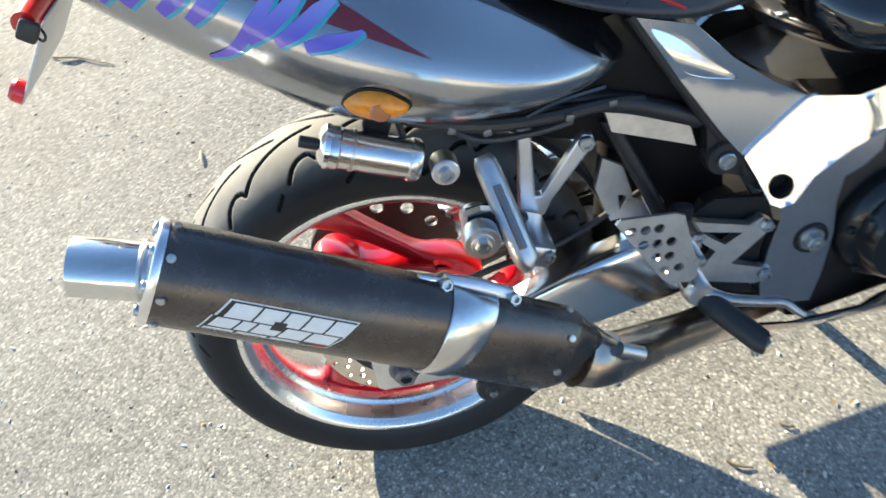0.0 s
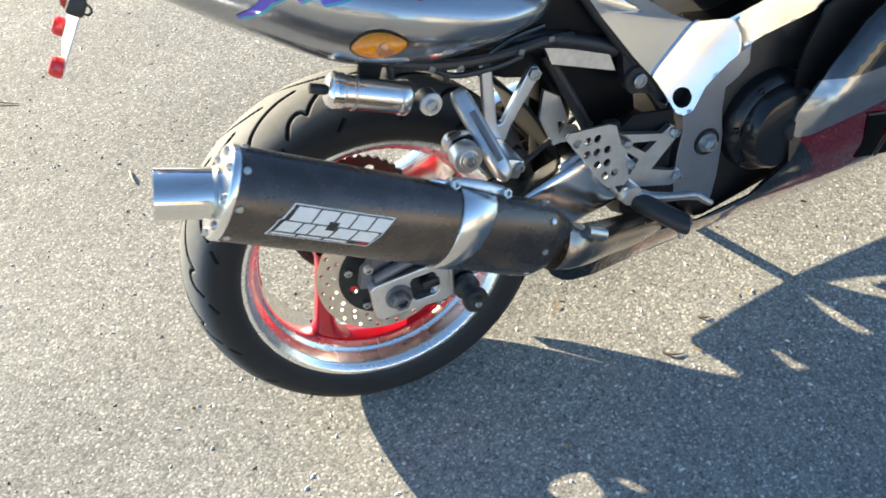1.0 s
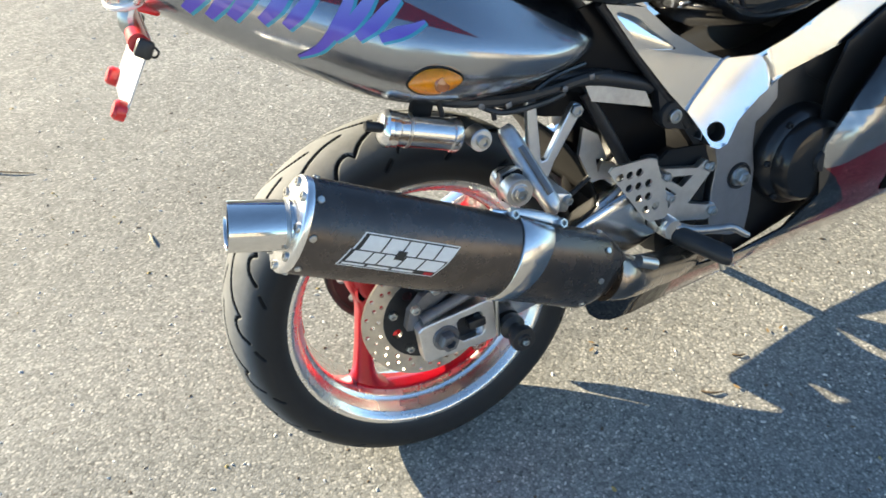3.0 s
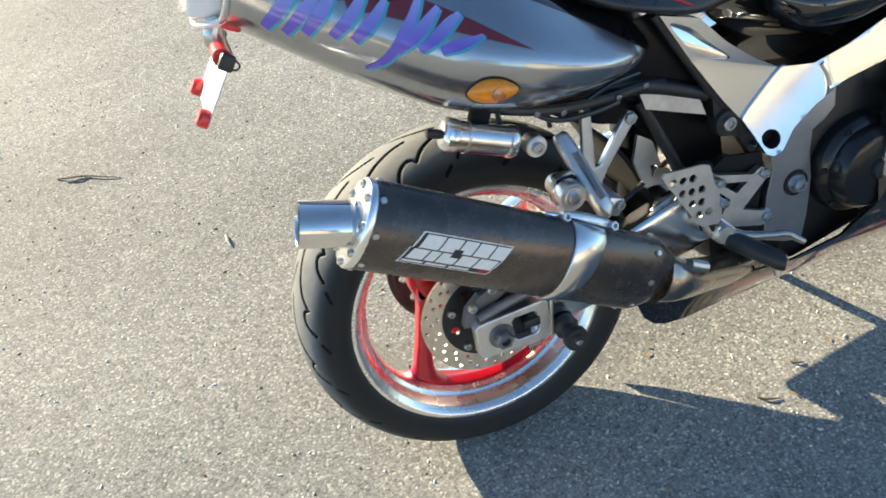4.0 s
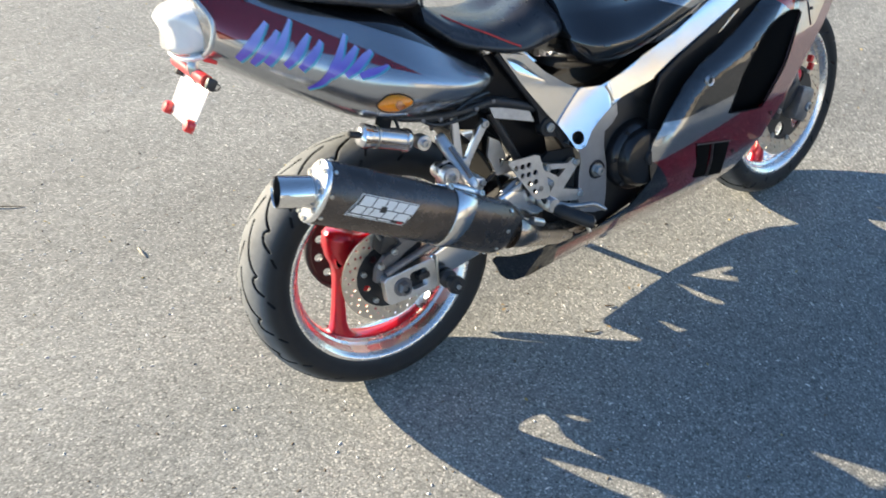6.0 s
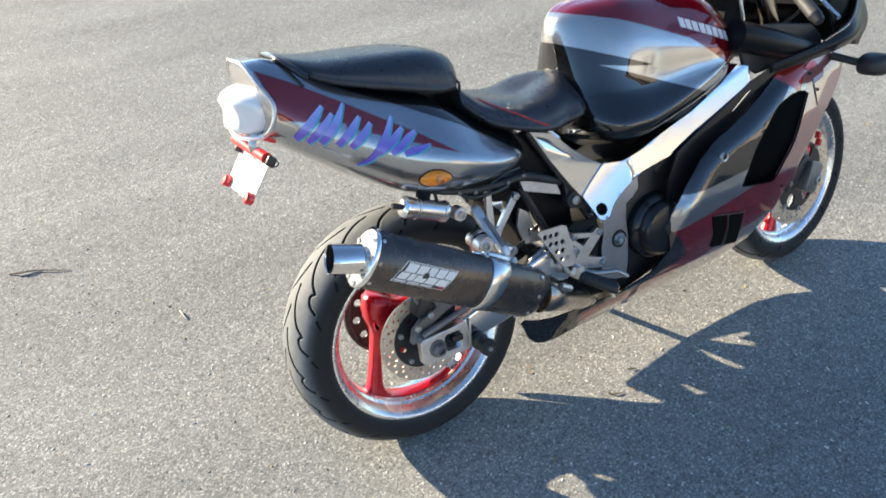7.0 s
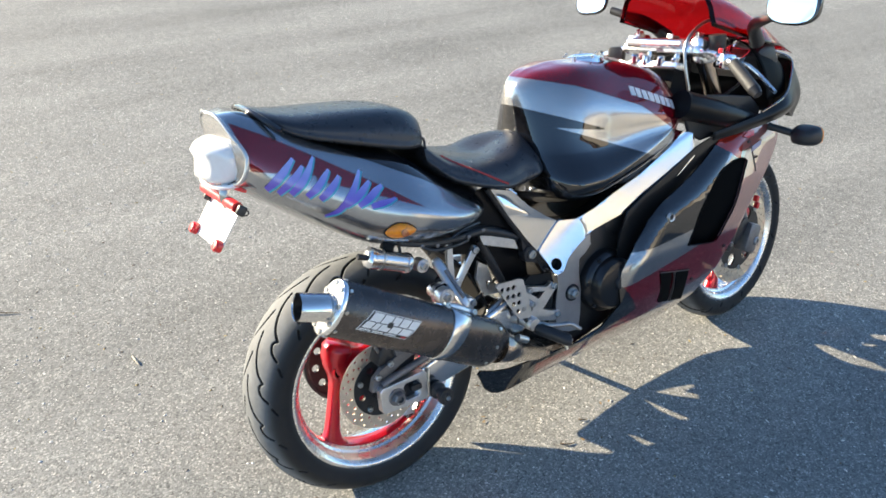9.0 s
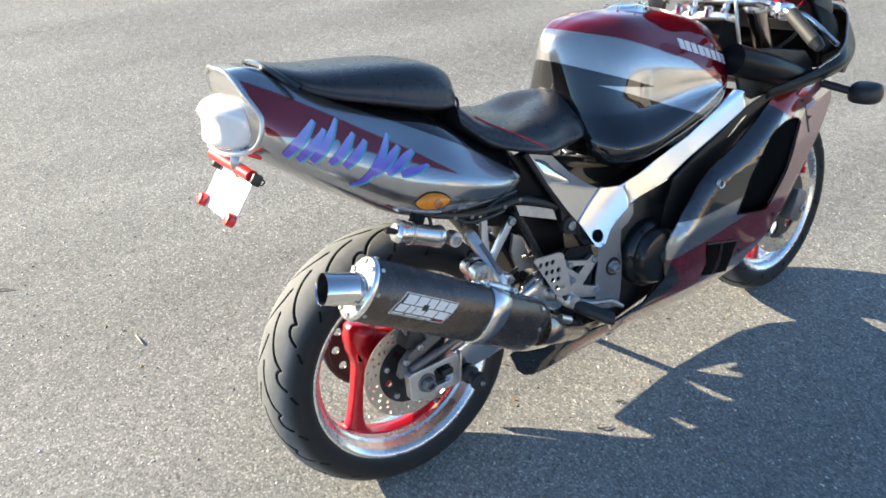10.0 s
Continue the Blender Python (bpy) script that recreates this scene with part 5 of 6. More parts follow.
part("footpeg", tube([(0.405, -0.195, 0.366), (0.412, -0.206, 0.362), (0.452, -0.262, 0.340), (0.456, -0.267, 0.338)], [0.013, 0.0165, 0.0165, 0.014], 16, 4), black_plastic, rearset, "black rubber footpeg")
part("peg_end", tube([(0.455, -0.265, 0.338), (0.460, -0.273, 0.335)], 0.0085), steel, rearset)
part("peg_feeler", tube([(0.449, -0.260, 0.326), (0.451, -0.263, 0.312)], 0.005), steel, rearset)
part("brake_pedal", tube([(0.392, -0.19, 0.384), (0.43, -0.205, 0.366), (0.475, -0.210, 0.353), (0.508, -0.214, 0.346), (0.525, -0.222, 0.333), (0.534, -0.226, 0.326)], [0.011, 0.0085, 0.0075, 0.007, 0.006, 0.005], 12, 5), pedal_grey, rearset, "aluminium brake pedal")
part("pedal_pivot", lathe([(0.0001, -0.205), (0.016, -0.205), (0.018, -0.20), (0.018, -0.16)], 24, (0.398, 0, 0.378)), alloy, rearset)
part("rear_master_cylinder", block((0.030, 0.02, 0.090), (0.372, -0.168, 0.462), (0, 12, 0), 0.008), matte_black, rearset)
# added black plate, stands in for the shade behind the footrest bracket
part("bracket_shade", sheet([(0.395, 0.345), (0.398, 0.470), (0.430, 0.490), (0.500, 0.478), (0.512, 0.440), (0.502, 0.398), (0.498, 0.345), (0.47, 0.325)], -0.152, 0.006), matte_black, rearset, smooth=False)
part("pedal_link", tube([(0.386, -0.188, 0.386), (0.378, -0.184, 0.404), (0.366, -0.176, 0.424)], 0.006), black_metal, rearset)
part("link_fork", block((0.018, 0.016, 0.026), (0.390, -0.192, 0.382), (0, 20, 0), 0.003), steel, rearset)
# left-hand foot bracket (seen as a shadow)
left_set = part("left_footrest", mirrored(sheet([(0.392, 0.462), (0.470, 0.453), (0.487, 0.462), (0.500, 0.452), (0.452, 0.393), (0.508, 0.372), (0.490, 0.348), (0.395, 0.378)], -0.172, 0.012)), alloy, bike, smooth=False)
part("left_peg", tube([(0.412, 0.19, 0.362), (0.455, 0.30, 0.34)], 0.0145), black_plastic, left_set)
part("shift_lever", tube([(0.40, 0.19, 0.372), (0.50, 0.205, 0.36), (0.575, 0.215, 0.345), (0.58, 0.25, 0.345)], 0.007), alloy, left_set)

# swingarm pivot castings and linkage between frame and wheel
link = part("shock_linkage", block((0.05, 0.16, 0.09), (0.33, 0, 0.30), (0, 20, 0), 0.012), alloy, bike, "aluminium shock linkage")
part("shock", tube([(0.35, 0, 0.32), (0.37, 0, 0.62)], 0.035, 20), black_metal, link)
bracket = part("rear_bracket", sheet([(0.296, 0.560), (0.322, 0.542), (0.336, 0.494), (0.326, 0.489), (0.350, 0.481), (0.362, 0.454), (0.319, 0.461), (0.306, 0.460), (0.286, 0.516)], -0.116, 0.008, [[(0.316, 0.500), (0.330, 0.496), (0.318, 0.475)]]), alloy, bike, "bright aluminium bracket inside the frame", smooth=False)
for x, y, z, r in ((0.368, -0.12, 0.480, 0.007),):
    bolt("bracket_bolt", (x, y, z), r, bracket, steel, 0.006)

# -- fairing --
ZT, YT = [0.13, 0.16, 0.20, 0.26, 0.34, 0.46, 0.58, 0.68, 0.76], [0.080, 0.105, 0.145, 0.190, 0.225, 0.252, 0.248, 0.226, 0.200]


CHAMFER = [Vector(p) for p in ((0.680, 0.40), (0.694, 0.440), (0.742, 0.510), (0.793, 0.565), (0.842, 0.595), (0.968, 0.641), (1.099, 0.704), (1.20, 0.745))]


def fair_y(x, z):
    y = float(np.interp(z, ZT, YT))
    if x > 1.05:
        y *= 1 - 0.9 * (x - 1.05) ** 1.6
    if x < 0.80:
        y -= 0.06 * (0.80 - x) * (1 if z > 0.3 else 0.4)
    if x < 0.58:
        k = min(1.0, (0.58 - x) / 0.20)
        y = y * (1 - k) + k * (0.098 + 0.12 * (z - 0.15))
    p = Vector((x, z))
    d = 9.0
    for a, b in zip(CHAMFER[:-1], CHAMFER[1:]):
        t = max(0, min(1, (p - a).dot(b - a) / (b - a).length_squared))
        d = min(d, (p - a.lerp(b, t)).length)
    return -y + 0.022 * max(0.0, 1 - d / 0.030)


SIDE = [(0.742, 0.510), (0.793, 0.565), (0.842, 0.595), (0.905, 0.618), (0.968, 0.641), (1.035, 0.673), (1.099, 0.706), (1.150, 0.730), (1.215, 0.748), (1.400, 0.752), (1.415, 0.700), (1.390, 0.655), (1.335, 0.608), (1.272, 0.560), (1.205, 0.500), (1.150, 0.430), (1.092, 0.335), (1.030, 0.250), (0.960, 0.205), (0.860, 0.178), (0.740, 0.163), (0.604, 0.150), (0.470, 0.145), (0.385, 0.143), (0.340, 0.148), (0.316, 0.160), (0.294, 0.184), (0.283, 0.214), (0.272, 0.238), (0.284, 0.245), (0.328, 0.226), (0.380, 0.213), (0.470, 0.222), (0.560, 0.245), (0.640, 0.285), (0.690, 0.345), (0.688, 0.395), (0.694, 0.440), (0.717, 0.476)]
VENT = [(1.206, 0.640), (1.190, 0.652), (1.150, 0.656), (1.105, 0.648), (1.058, 0.628), (0.988, 0.564), (0.954, 0.509), (0.927, 0.466), (0.935, 0.458), (1.035, 0.438), (1.055, 0.446), (1.085, 0.481), (1.132, 0.529), (1.165, 0.588)]
fair_paint = paint("fairing paint", (0.33, 0.335, 0.34), 0.85, [
    (BLACK, 0.0, [[((0.782, 0.492), (0.954, 0.503)), ((0.972, 0.497), (0.994, 0.563))], [((0.782, 0.492), (0.954, 0.503)), ((0.994, 0.563), (1.137, 0.685))]]),
    ((0.37, 0.21, 0.20), 0.6, [[((1.20, 0.66), (1.03, 0.44))]]),
    (MAROON, 0.45, [[((0.95, 0.442), (0.668, 0.388)), ((1.20, 0.450), (0.93, 0.450))]]),
    # shade of the open recess beside the engine, put on as black
    (BLACK, 0.0, [[((0.801, 0.249), (0.715, 0.373)), ((0.715, 0.373), (0.60, 0.50))]]),
    (MAROON, 0.45, [[((1.0, 0.381), (0.40, 0.173))]]),
    # silver belly strip, with the warm tint of the mirrored ground in its colour
    ((0.40, 0.34, 0.32), 0.7, [[((1.0, 0.3125), (0.40, 0.140))]]),
    (BLACK, 0.0, [[((0.445, -9), (0.485, 9))], [((0.585, 0.20), (0.60, 0.24)), ((0.645, 0.24), (0.63, 0.20))]]),
    # maroon made paler: the grazing sun is put into the colour
    ((0.42, 0.15, 0.13), 0.4, [[((1.231, 0.740), (1.172, 0.649)), ((1.0, 0.66), (1.4, 0.685))]]),
    ((0.45, 0.035, 0.02), 0.35, [[((1.105, 0.701), (1.172, 0.649)), ((1.172, 0.649), (1.231, 0.740))]])])
side_r = part("side_fairing", sheet(SIDE, fair_y, 0.005, [VENT], 0.014), fair_paint, bike, "silver, black and maroon side fairing")
SHORT = [p for p in SIDE if p[0] > 0.72]
part("side_fairing", mirrored(sheet(SHORT, fair_y, 0.005, [VENT], 0.03)), fair_paint, bike, "silver, black and maroon side fairing")
both("inner_fairing", lambda: sheet([(0.749, 0.592), (0.820, 0.626), (0.900, 0.660), (1.020, 0.714), (1.12, 0.738), (1.16, 0.690), (0.98, 0.600), (0.86, 0.555), (0.79, 0.480), (0.73, 0.38), (0.70, 0.40), (0.70, 0.45), (0.715, 0.53)], lambda x, z: -0.190 - 0.10 * max(0, 0.60 - z) ** 1.5, 0.005, [], 0.03), cover_black, bike, "black inner fairing panel")
part("panel_seam", tube([(x, fair_y(x, z) - 0.0005, z) for x, z in ((1.231, 0.732), (1.240, 0.66), (1.246, 0.60))], 0.0018, 6), black_plastic, side_r)
# a black sheet gives the shade inside the vent
part("vent_shade", sheet([(1.245, 0.69), (1.06, 0.69), (0.88, 0.50), (0.88, 0.42), (1.07, 0.41), (1.11, 0.44), (1.175, 0.53), (1.215, 0.60)], lambda x, z: fair_y(x, z) + 0.006 + 0.050 * max(0.0, min(1.0, (1.16 + 0.35 * (z - 0.55) - x) / 0.20)), 0.004, [], 0.04), opening_shade, side_r)
part("vent_edge", tube([(x, fair_y(x, z) - 0.001, z) for x, z in VENT + VENT[:1]], 0.0018, 8, 3), cowl_inside, side_r)
part("fairing_bolt", lathe([(0.0080, 0.001), (0.0085, -0.003), (0.0110, -0.004), (0.0130, 0.004)], 24, (0.852, fair_y(0.852, 0.563) - 0.001, 0.563)), alloy, side_r, "round fairing fastener")
part("bolt_socket", lathe([(0.0001, -0.0012), (0.0084, -0.0012)], 24, (0.852, fair_y(0.852, 0.563) - 0.001, 0.563)), black_plastic, side_r)
for x, z in ((1.235, 0.735), (1.225, 0.69), (1.255, 0.64), (1.10, 0.405), (0.98, 0.33)):
    bolt("fairing_screw", (x, fair_y(x, z) - 0.001, z), 0.005, side_r, black_metal, 0.002, hexagon=False)
# black patches laid on the fairing as the shaded duct slots
for slot in ([(0.825, 0.402), (0.876, 0.388), (0.902, 0.276), (0.856, 0.289)], [(0.892, 0.384), (0.951, 0.370), (0.975, 0.256), (0.916, 0.273)]):
    part("duct_shade", sheet(slot, lambda x, z: fair_y(x, z) - 0.003, 0.003, [], 0.02), opening_shade, side_r, "black patch for the shaded lower air duct opening")
part("duct_divider", tube([(x, fair_y(x, z) - 0.004, z) for x, z in ((0.884, 0.386), (0.896, 0.330), (0.909, 0.275))], 0.003, 8), black_plastic, side_r)
part("duct_lip", tube([(x, fair_y(x, z) - 0.003, z) for x, z in ((0.822, 0.404), (0.885, 0.388), (0.953, 0.371))], 0.0018, 8), black_plastic, side_r)
# the left lower skirt, unseen and open underneath, with cutouts round the side stand
# outline and gaps drawn to shape the cast shadow; rear spur added to block sun
SKIRT = [(0.341, 0.155), (0.360, 0.148), (0.45, 0.140), (0.55, 0.132), (0.69, 0.123), (0.84, 0.121), (0.973, 0.121), (1.066, 0.135), (1.127, 0.164), (1.145, 0.24), (1.150, 0.44), (1.08, 0.40), (1.00, 0.34), (0.90, 0.31), (0.72, 0.285), (0.62, 0.29), (0.55, 0.315), (0.48, 0.345), (0.40, 0.360), (0.30, 0.345), (0.215, 0.310), (0.203, 0.270), (0.200, 0.200), (0.192, 0.130), (0.168, 0.098), (0.172, 0.083), (0.208, 0.102), (0.234, 0.125), (0.252, 0.156), (0.264, 0.188), (0.286, 0.217), (0.301, 0.214), (0.330, 0.170)]
STAND_GAP = [(0.684, 0.146), (0.740, 0.157), (0.784, 0.170), (0.733, 0.194), (0.694, 0.206), (0.684, 0.178)]
MID_SUN_GAP = [(0.635, 0.143), (0.643, 0.151), (0.604, 0.190), (0.563, 0.234), (0.546, 0.227), (0.578, 0.187)]
REAR_SUN_GAP = [(0.409, 0.198), (0.407, 0.211), (0.391, 0.230), (0.393, 0.242), (0.366, 0.237), (0.376, 0.226)]
part("shadow_skirt", mirrored(sheet(SKIRT, lambda x, z: -0.10 - 0.5 * (min(0.24, max(0.12, z)) - 0.12), 0.004, [STAND_GAP, MID_SUN_GAP, REAR_SUN_GAP], 0.02)), matte_black, bike, "unseen black left fairing skirt shaped after its cast shadow")
part("fairing_lettering", sheet([(1.235, 0.660), (1.290, 0.667), (1.292, 0.681), (1.240, 0.674)], lambda x, z: fair_y(x, z) - 0.0015, 0.001, [], 0.03), mat("pale blue vinyl print", (0.50, 0.46, 0.56), rough=0.35), side_r)
part("side_reflector", sheet([(1.205, 0.712), (1.235, 0.722), (1.262, 0.716), (1.255, 0.703), (1.222, 0.702)], lambda x, z: fair_y(x, z) - 0.004, 0.004, [], 0.03), red_lens, side_r)

# -- upper cowl, screen, cockpit --


def cowl():
    st = [sect(1.060, (-0.212, 0.730), (-0.216, 0.742), (-0.214, 0.752)),
          sect(1.150, (-0.218, 0.730), (-0.224, 0.745), (-0.221, 0.760)),
          sect(1.260, (-0.216, 0.732), (-0.230, 0.752), (-0.224, 0.772)),
          sect(1.380, (-0.204, 0.734), (-0.228, 0.765), (-0.214, 0.796)),
          sect(1.490, (-0.160, 0.725), (-0.182, 0.770), (-0.160, 0.830)),
          sect(1.590, (-0.105, 0.685), (-0.125, 0.770), (-0.090, 0.868)),
          sect(1.640, (0, 0.680), (0, 0.755), (0, 0.880))]
    return grid_bm(loop_cr(np.array([loop_cr(r, 8) for r in np.array(st)]), 10))


chrome_black = mat("wet gloss black", (0.02, 0.02, 0.022), rough=0.06, coat=1.0, spec=0.9)
cowls = both("upper_cowl", cowl, cowl_black, bike, "black upper cowl half")
# added dark backdrop for the shaded hollow of the cowl
dark_shell = grid_bm(loop_cr(np.array([loop_cr(r, 6) for r in np.array([sect(1.330, (-0.190, 0.790), (-0.170, 0.880), (-0.110, 0.950), (0, 0.975), (0.110, 0.950), (0.170, 0.880), (0.190, 0.790)), sect(1.440, (-0.165, 0.790), (-0.150, 0.860), (-0.100, 0.915), (0, 0.935), (0.100, 0.915), (0.150, 0.860), (0.165, 0.790)), sect(1.560, (-0.095, 0.790), (-0.085, 0.840), (-0.055, 0.870), (0, 0.880), (0.055, 0.870), (0.085, 0.840), (0.095, 0.790))])]), 6))
thick(part("cowl_backdrop", dark_shell, cowl_inside, cowls[0], "black shell added for the shaded depth of the cowl"), 0.004)
for o in cowls:
    thick(o, 0.005)
rim = [(1.060, -0.214, 0.753), (1.150, -0.221, 0.761), (1.260, -0.224, 0.773), (1.380, -0.214, 0.797), (1.490, -0.160, 0.831), (1.590, -0.090, 0.869), (1.640, 0, 0.881)]
both("cowl_edge", lambda: tube(rim[2:], 0.0035, 10), chrome_black, cowls[0], "glossy cowl edge")


def tinted(name, colour):
    m = bpy.data.materials.new(name)
    m.use_nodes = True
    b = m.node_tree.nodes["Principled BSDF"]
    b.inputs["Base Color"].default_value = (*colour, 1)
    b.inputs["Transmission Weight"].default_value = 1.0
    b.inputs["Roughness"].default_value = 0.04
    b.inputs["IOR"].default_value = 1.3
    return m


scr = [sect(1.600, (-0.085, 0.885), (-0.06, 0.892), (0, 0.895), (0.06, 0.892), (0.085, 0.885)),
       sect(1.480, (-0.128, 0.925), (-0.09, 0.955), (0, 0.970), (0.09, 0.955), (0.128, 0.925)),
       sect(1.360, (-0.165, 0.950), (-0.12, 1.015), (0, 1.045), (0.12, 1.015), (0.165, 0.950)),
       sect(1.240, (-0.170, 0.985), (-0.13, 1.070), (0, 1.110), (0.13, 1.070), (0.170, 0.985)),
       sect(1.090, (-0.172, 1.036), (-0.132, 1.118), (0, 1.165), (0.132, 1.118), (0.172, 1.036))]
screen = part("windscreen", grid_bm(loop_cr(np.array([loop_cr(r, 6) for r in np.array(scr)]), 6)), tinted("red tinted acrylic", (0.75, 0.01, 0.015)), bike, "red tinted windscreen")
thick(screen, 0.003)
dash = part("dashboard", block((0.10, 0.28, 0.10), (1.40, 0, 0.90), (0, -30, 0), 0.02), black_plastic, bike, "black instrument panel")
for y in (-0.075, 0.0, 0.075):
    dial = part("gauge", moved(lathe([(0.0001, 0.004), (0.030, 0.004), (0.034, -0.004), (0.038, -0.004), (0.040, 0.010)], 32), pose(1.352, y, 0.935, 0, 0, -90) @ pose(0, 0, 0, -32, 0, 0)), chrome, dash, "round gauge with a bright bezel")
both("inner_cowl", lambda: sheet([(0.985, 0.862), (0.992, 0.800), (1.010, 0.752), (1.060, 0.722), (1.330, 0.728), (1.320, 0.775), (1.280, 0.812), (1.150, 0.838)], -0.172, 0.012), black_plastic, bike, "black inner cowl panel", 0.004)
both("duct_hose", lambda: tube([(0.968, -0.172, 0.843), (1.09, -0.185, 0.800), (1.20, -0.186, 0.763), (1.285, -0.186, 0.738)], [0.040, 0.037, 0.031, 0.020], 20, 5), cowl_black, bike, "black air duct")

grip_rubber = mat("grey grip rubber", (0.045, 0.046, 0.046), rough=0.55, vary=0.2, scale=90, bump=0.4, bump_scale=600)
FORK_TOP, FORK_LOW = (1.125, 0.975), (1.400, 0.330)
TURN_BAR = pose(1.10, 0, 0, 0, 0, 4.8) @ pose(-1.10, 0, 0)
# brown of the mirrored surroundings is put into the steel's colour
fork_steel = mat("fork steel with reflected brown", (0.62, 0.52, 0.44), rough=0.18, metal=1.0, vary=0.08, scale=30)
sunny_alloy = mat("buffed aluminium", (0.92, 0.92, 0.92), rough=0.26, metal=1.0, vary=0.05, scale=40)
fork = part("front_fork", moved(block((0.085, 0.27, 0.026), (1.115, 0, 0.955), (0, 23, 0), 0.008), TURN_BAR), sunny_alloy, bike, "chromed top clamp with fork legs")
for sgn in (-1, 1):
    y = sgn * 0.103
    part("fork_tube", moved(tube([(FORK_TOP[0], y, FORK_TOP[1] + 0.01), (1.272, y, 0.653)], 0.0255, 24), TURN_BAR), fork_steel, fork, "bright fork tube")
    part("fork_slider", moved(tube([(1.258, y, 0.660), (1.36, y, 0.425), (1.405, y, 0.30)], [0.028, 0.028, 0.024], 24, 4), TURN_BAR), cast_grey, fork, "grey fork slider")
    part("fork_cap", moved(tube([(FORK_TOP[0] - 0.008, y, FORK_TOP[1] + 0.018), (FORK_TOP[0] - 0.012, y, FORK_TOP[1] + 0.030)], 0.016, 6), TURN_BAR), sunny_alloy, fork)
    bar = [(1.125, sgn * 0.125, 0.962), (1.112, sgn * 0.18, 0.950), (1.090, sgn * 0.24, 0.930)]
    part("handlebar", moved(tube(bar, 0.011, 14), TURN_BAR), sunny_alloy, fork, "chromed clip-on bar")
    part("bar_riser", moved(block((0.05, 0.04, 0.045), (1.110, sgn * 0.112, 0.972), (0, 20, 0), 0.008), TURN_BAR), sunny_alloy, fork)
    part("grip", moved(tube([(1.094, sgn * 0.228, 0.936), (1.064, sgn * 0.310, 0.878)], 0.0165, 18), TURN_BAR), grip_rubber, fork, "black rubber grip")
    part("bar_end", moved(tube([(1.064, sgn * 0.310, 0.878), (1.058, sgn * 0.328, 0.864)], [0.0175, 0.012], 16), TURN_BAR), black_metal, fork)
    part("switch_box", moved(block((0.045, 0.05, 0.045), (1.112, sgn * 0.190, 0.938), (0, 10, 25 * sgn), 0.010), TURN_BAR), chrome if sgn < 0 else black_plastic, fork)
    part("lever", moved(tube([(1.140, sgn * 0.17, 0.942), (1.172, sgn * 0.23, 0.915), (1.130, sgn * 0.335, 0.860)], [0.008, 0.006, 0.006], 10), TURN_BAR), polished_alloy, fork, "polished lever")
part("stop_button", moved(block((0.012, 0.012, 0.014), (1.105, -0.182, 0.966), (0, 0, 0), 0.003), TURN_BAR), red_lens, fork)
part("brake_line", moved(tube([(1.05, -0.12, 0.86), (1.045, -0.11, 0.93), (1.06, -0.10, 0.99), (1.12, -0.10, 1.03), (1.19, -0.11, 1.04), (1.25, -0.13, 1.01)], 0.0045, 10), TURN_BAR), steel, fork, "braided brake line")
part("reservoir", moved(lathe([(0.0001, -0.02), (0.022, -0.02), (0.024, -0.017), (0.024, 0.02), (0.0001, 0.022)], 24), TURN_BAR @ pose(1.135, -0.15, 0.985, 90, 0, 0)), black_plastic, fork)
part("steering_nut", moved(tube([(1.088, 0, 0.965), (1.083, 0, 0.992)], 0.022, 6), TURN_BAR), sunny_alloy, fork)
for k, (x, y, z) in enumerate(((1.075, 0.085, 0.975), (1.070, 0.045, 0.972), (1.075, -0.05, 0.972), (1.150, 0.05, 0.968), (1.150, -0.05, 0.968))):
    part("clamp_bolt", moved(lathe([(0.0001, -0.014), (0.007, -0.014), (0.009, -0.012), (0.009, 0.004)], 20), TURN_BAR @ pose(x, y, z, -90, 0, 0)), sunny_alloy, fork)
for sgn in (-1, 1):
    part("fork_adjuster", moved(tube([(1.113, sgn * 0.103, 0.995), (1.106, sgn * 0.103, 1.015)], [0.009, 0.006], 14), TURN_BAR), chrome, fork)
    part("clamp_ring", moved(lathe([(0.0235, -0.016), (0.032, -0.016), (0.034, -0.013), (0.034, 0.013), (0.032, 0.016), (0.0235, 0.016)], 32, closed=True), TURN_BAR @ pose(1.140, sgn * 0.103, 0.942, -90, 0, 0)), sunny_alloy, fork, "polished bar clamp")
part("brake_cylinder", moved(tube([(1.150, -0.145, 0.957), (1.148, -0.205, 0.932)], [0.014, 0.012], 18), TURN_BAR), sunny_alloy, fork, "polished brake cylinder")
part("cable", moved(tube([(1.14, -0.19, 0.93), (1.20, -0.20, 0.90), (1.24, -0.16, 0.85), (1.22, -0.10, 0.80)], 0.004), TURN_BAR), black_plastic, fork)
part("cable", moved(tube([(1.13, 0.17, 0.945), (1.20, 0.15, 0.97), (1.22, 0.08, 0.93), (1.20, 0.03, 0.85)], 0.004), TURN_BAR), black_plastic, fork)
part("key", moved(block((0.004, 0.020, 0.014), (1.124, 0, 0.996), (0, 20, 0), 0.001), TURN_BAR), steel, fork)
part("ignition", moved(tube([(1.135, 0, 0.955), (1.128, 0, 0.990)], 0.024, 24), TURN_BAR), black_metal, fork)
part("steering_damper", moved(tube([(1.06, 0.10, 0.985), (1.07, -0.08, 0.985)], 0.014, 18), TURN_BAR), sunny_alloy, fork)
part("yoke_lug", moved(block((0.060, 0.170, 0.022), (1.062, -0.005, 0.922), (0, 18, 0), 0.006), TURN_BAR), sunny_alloy, fork, "buffed yoke edge")
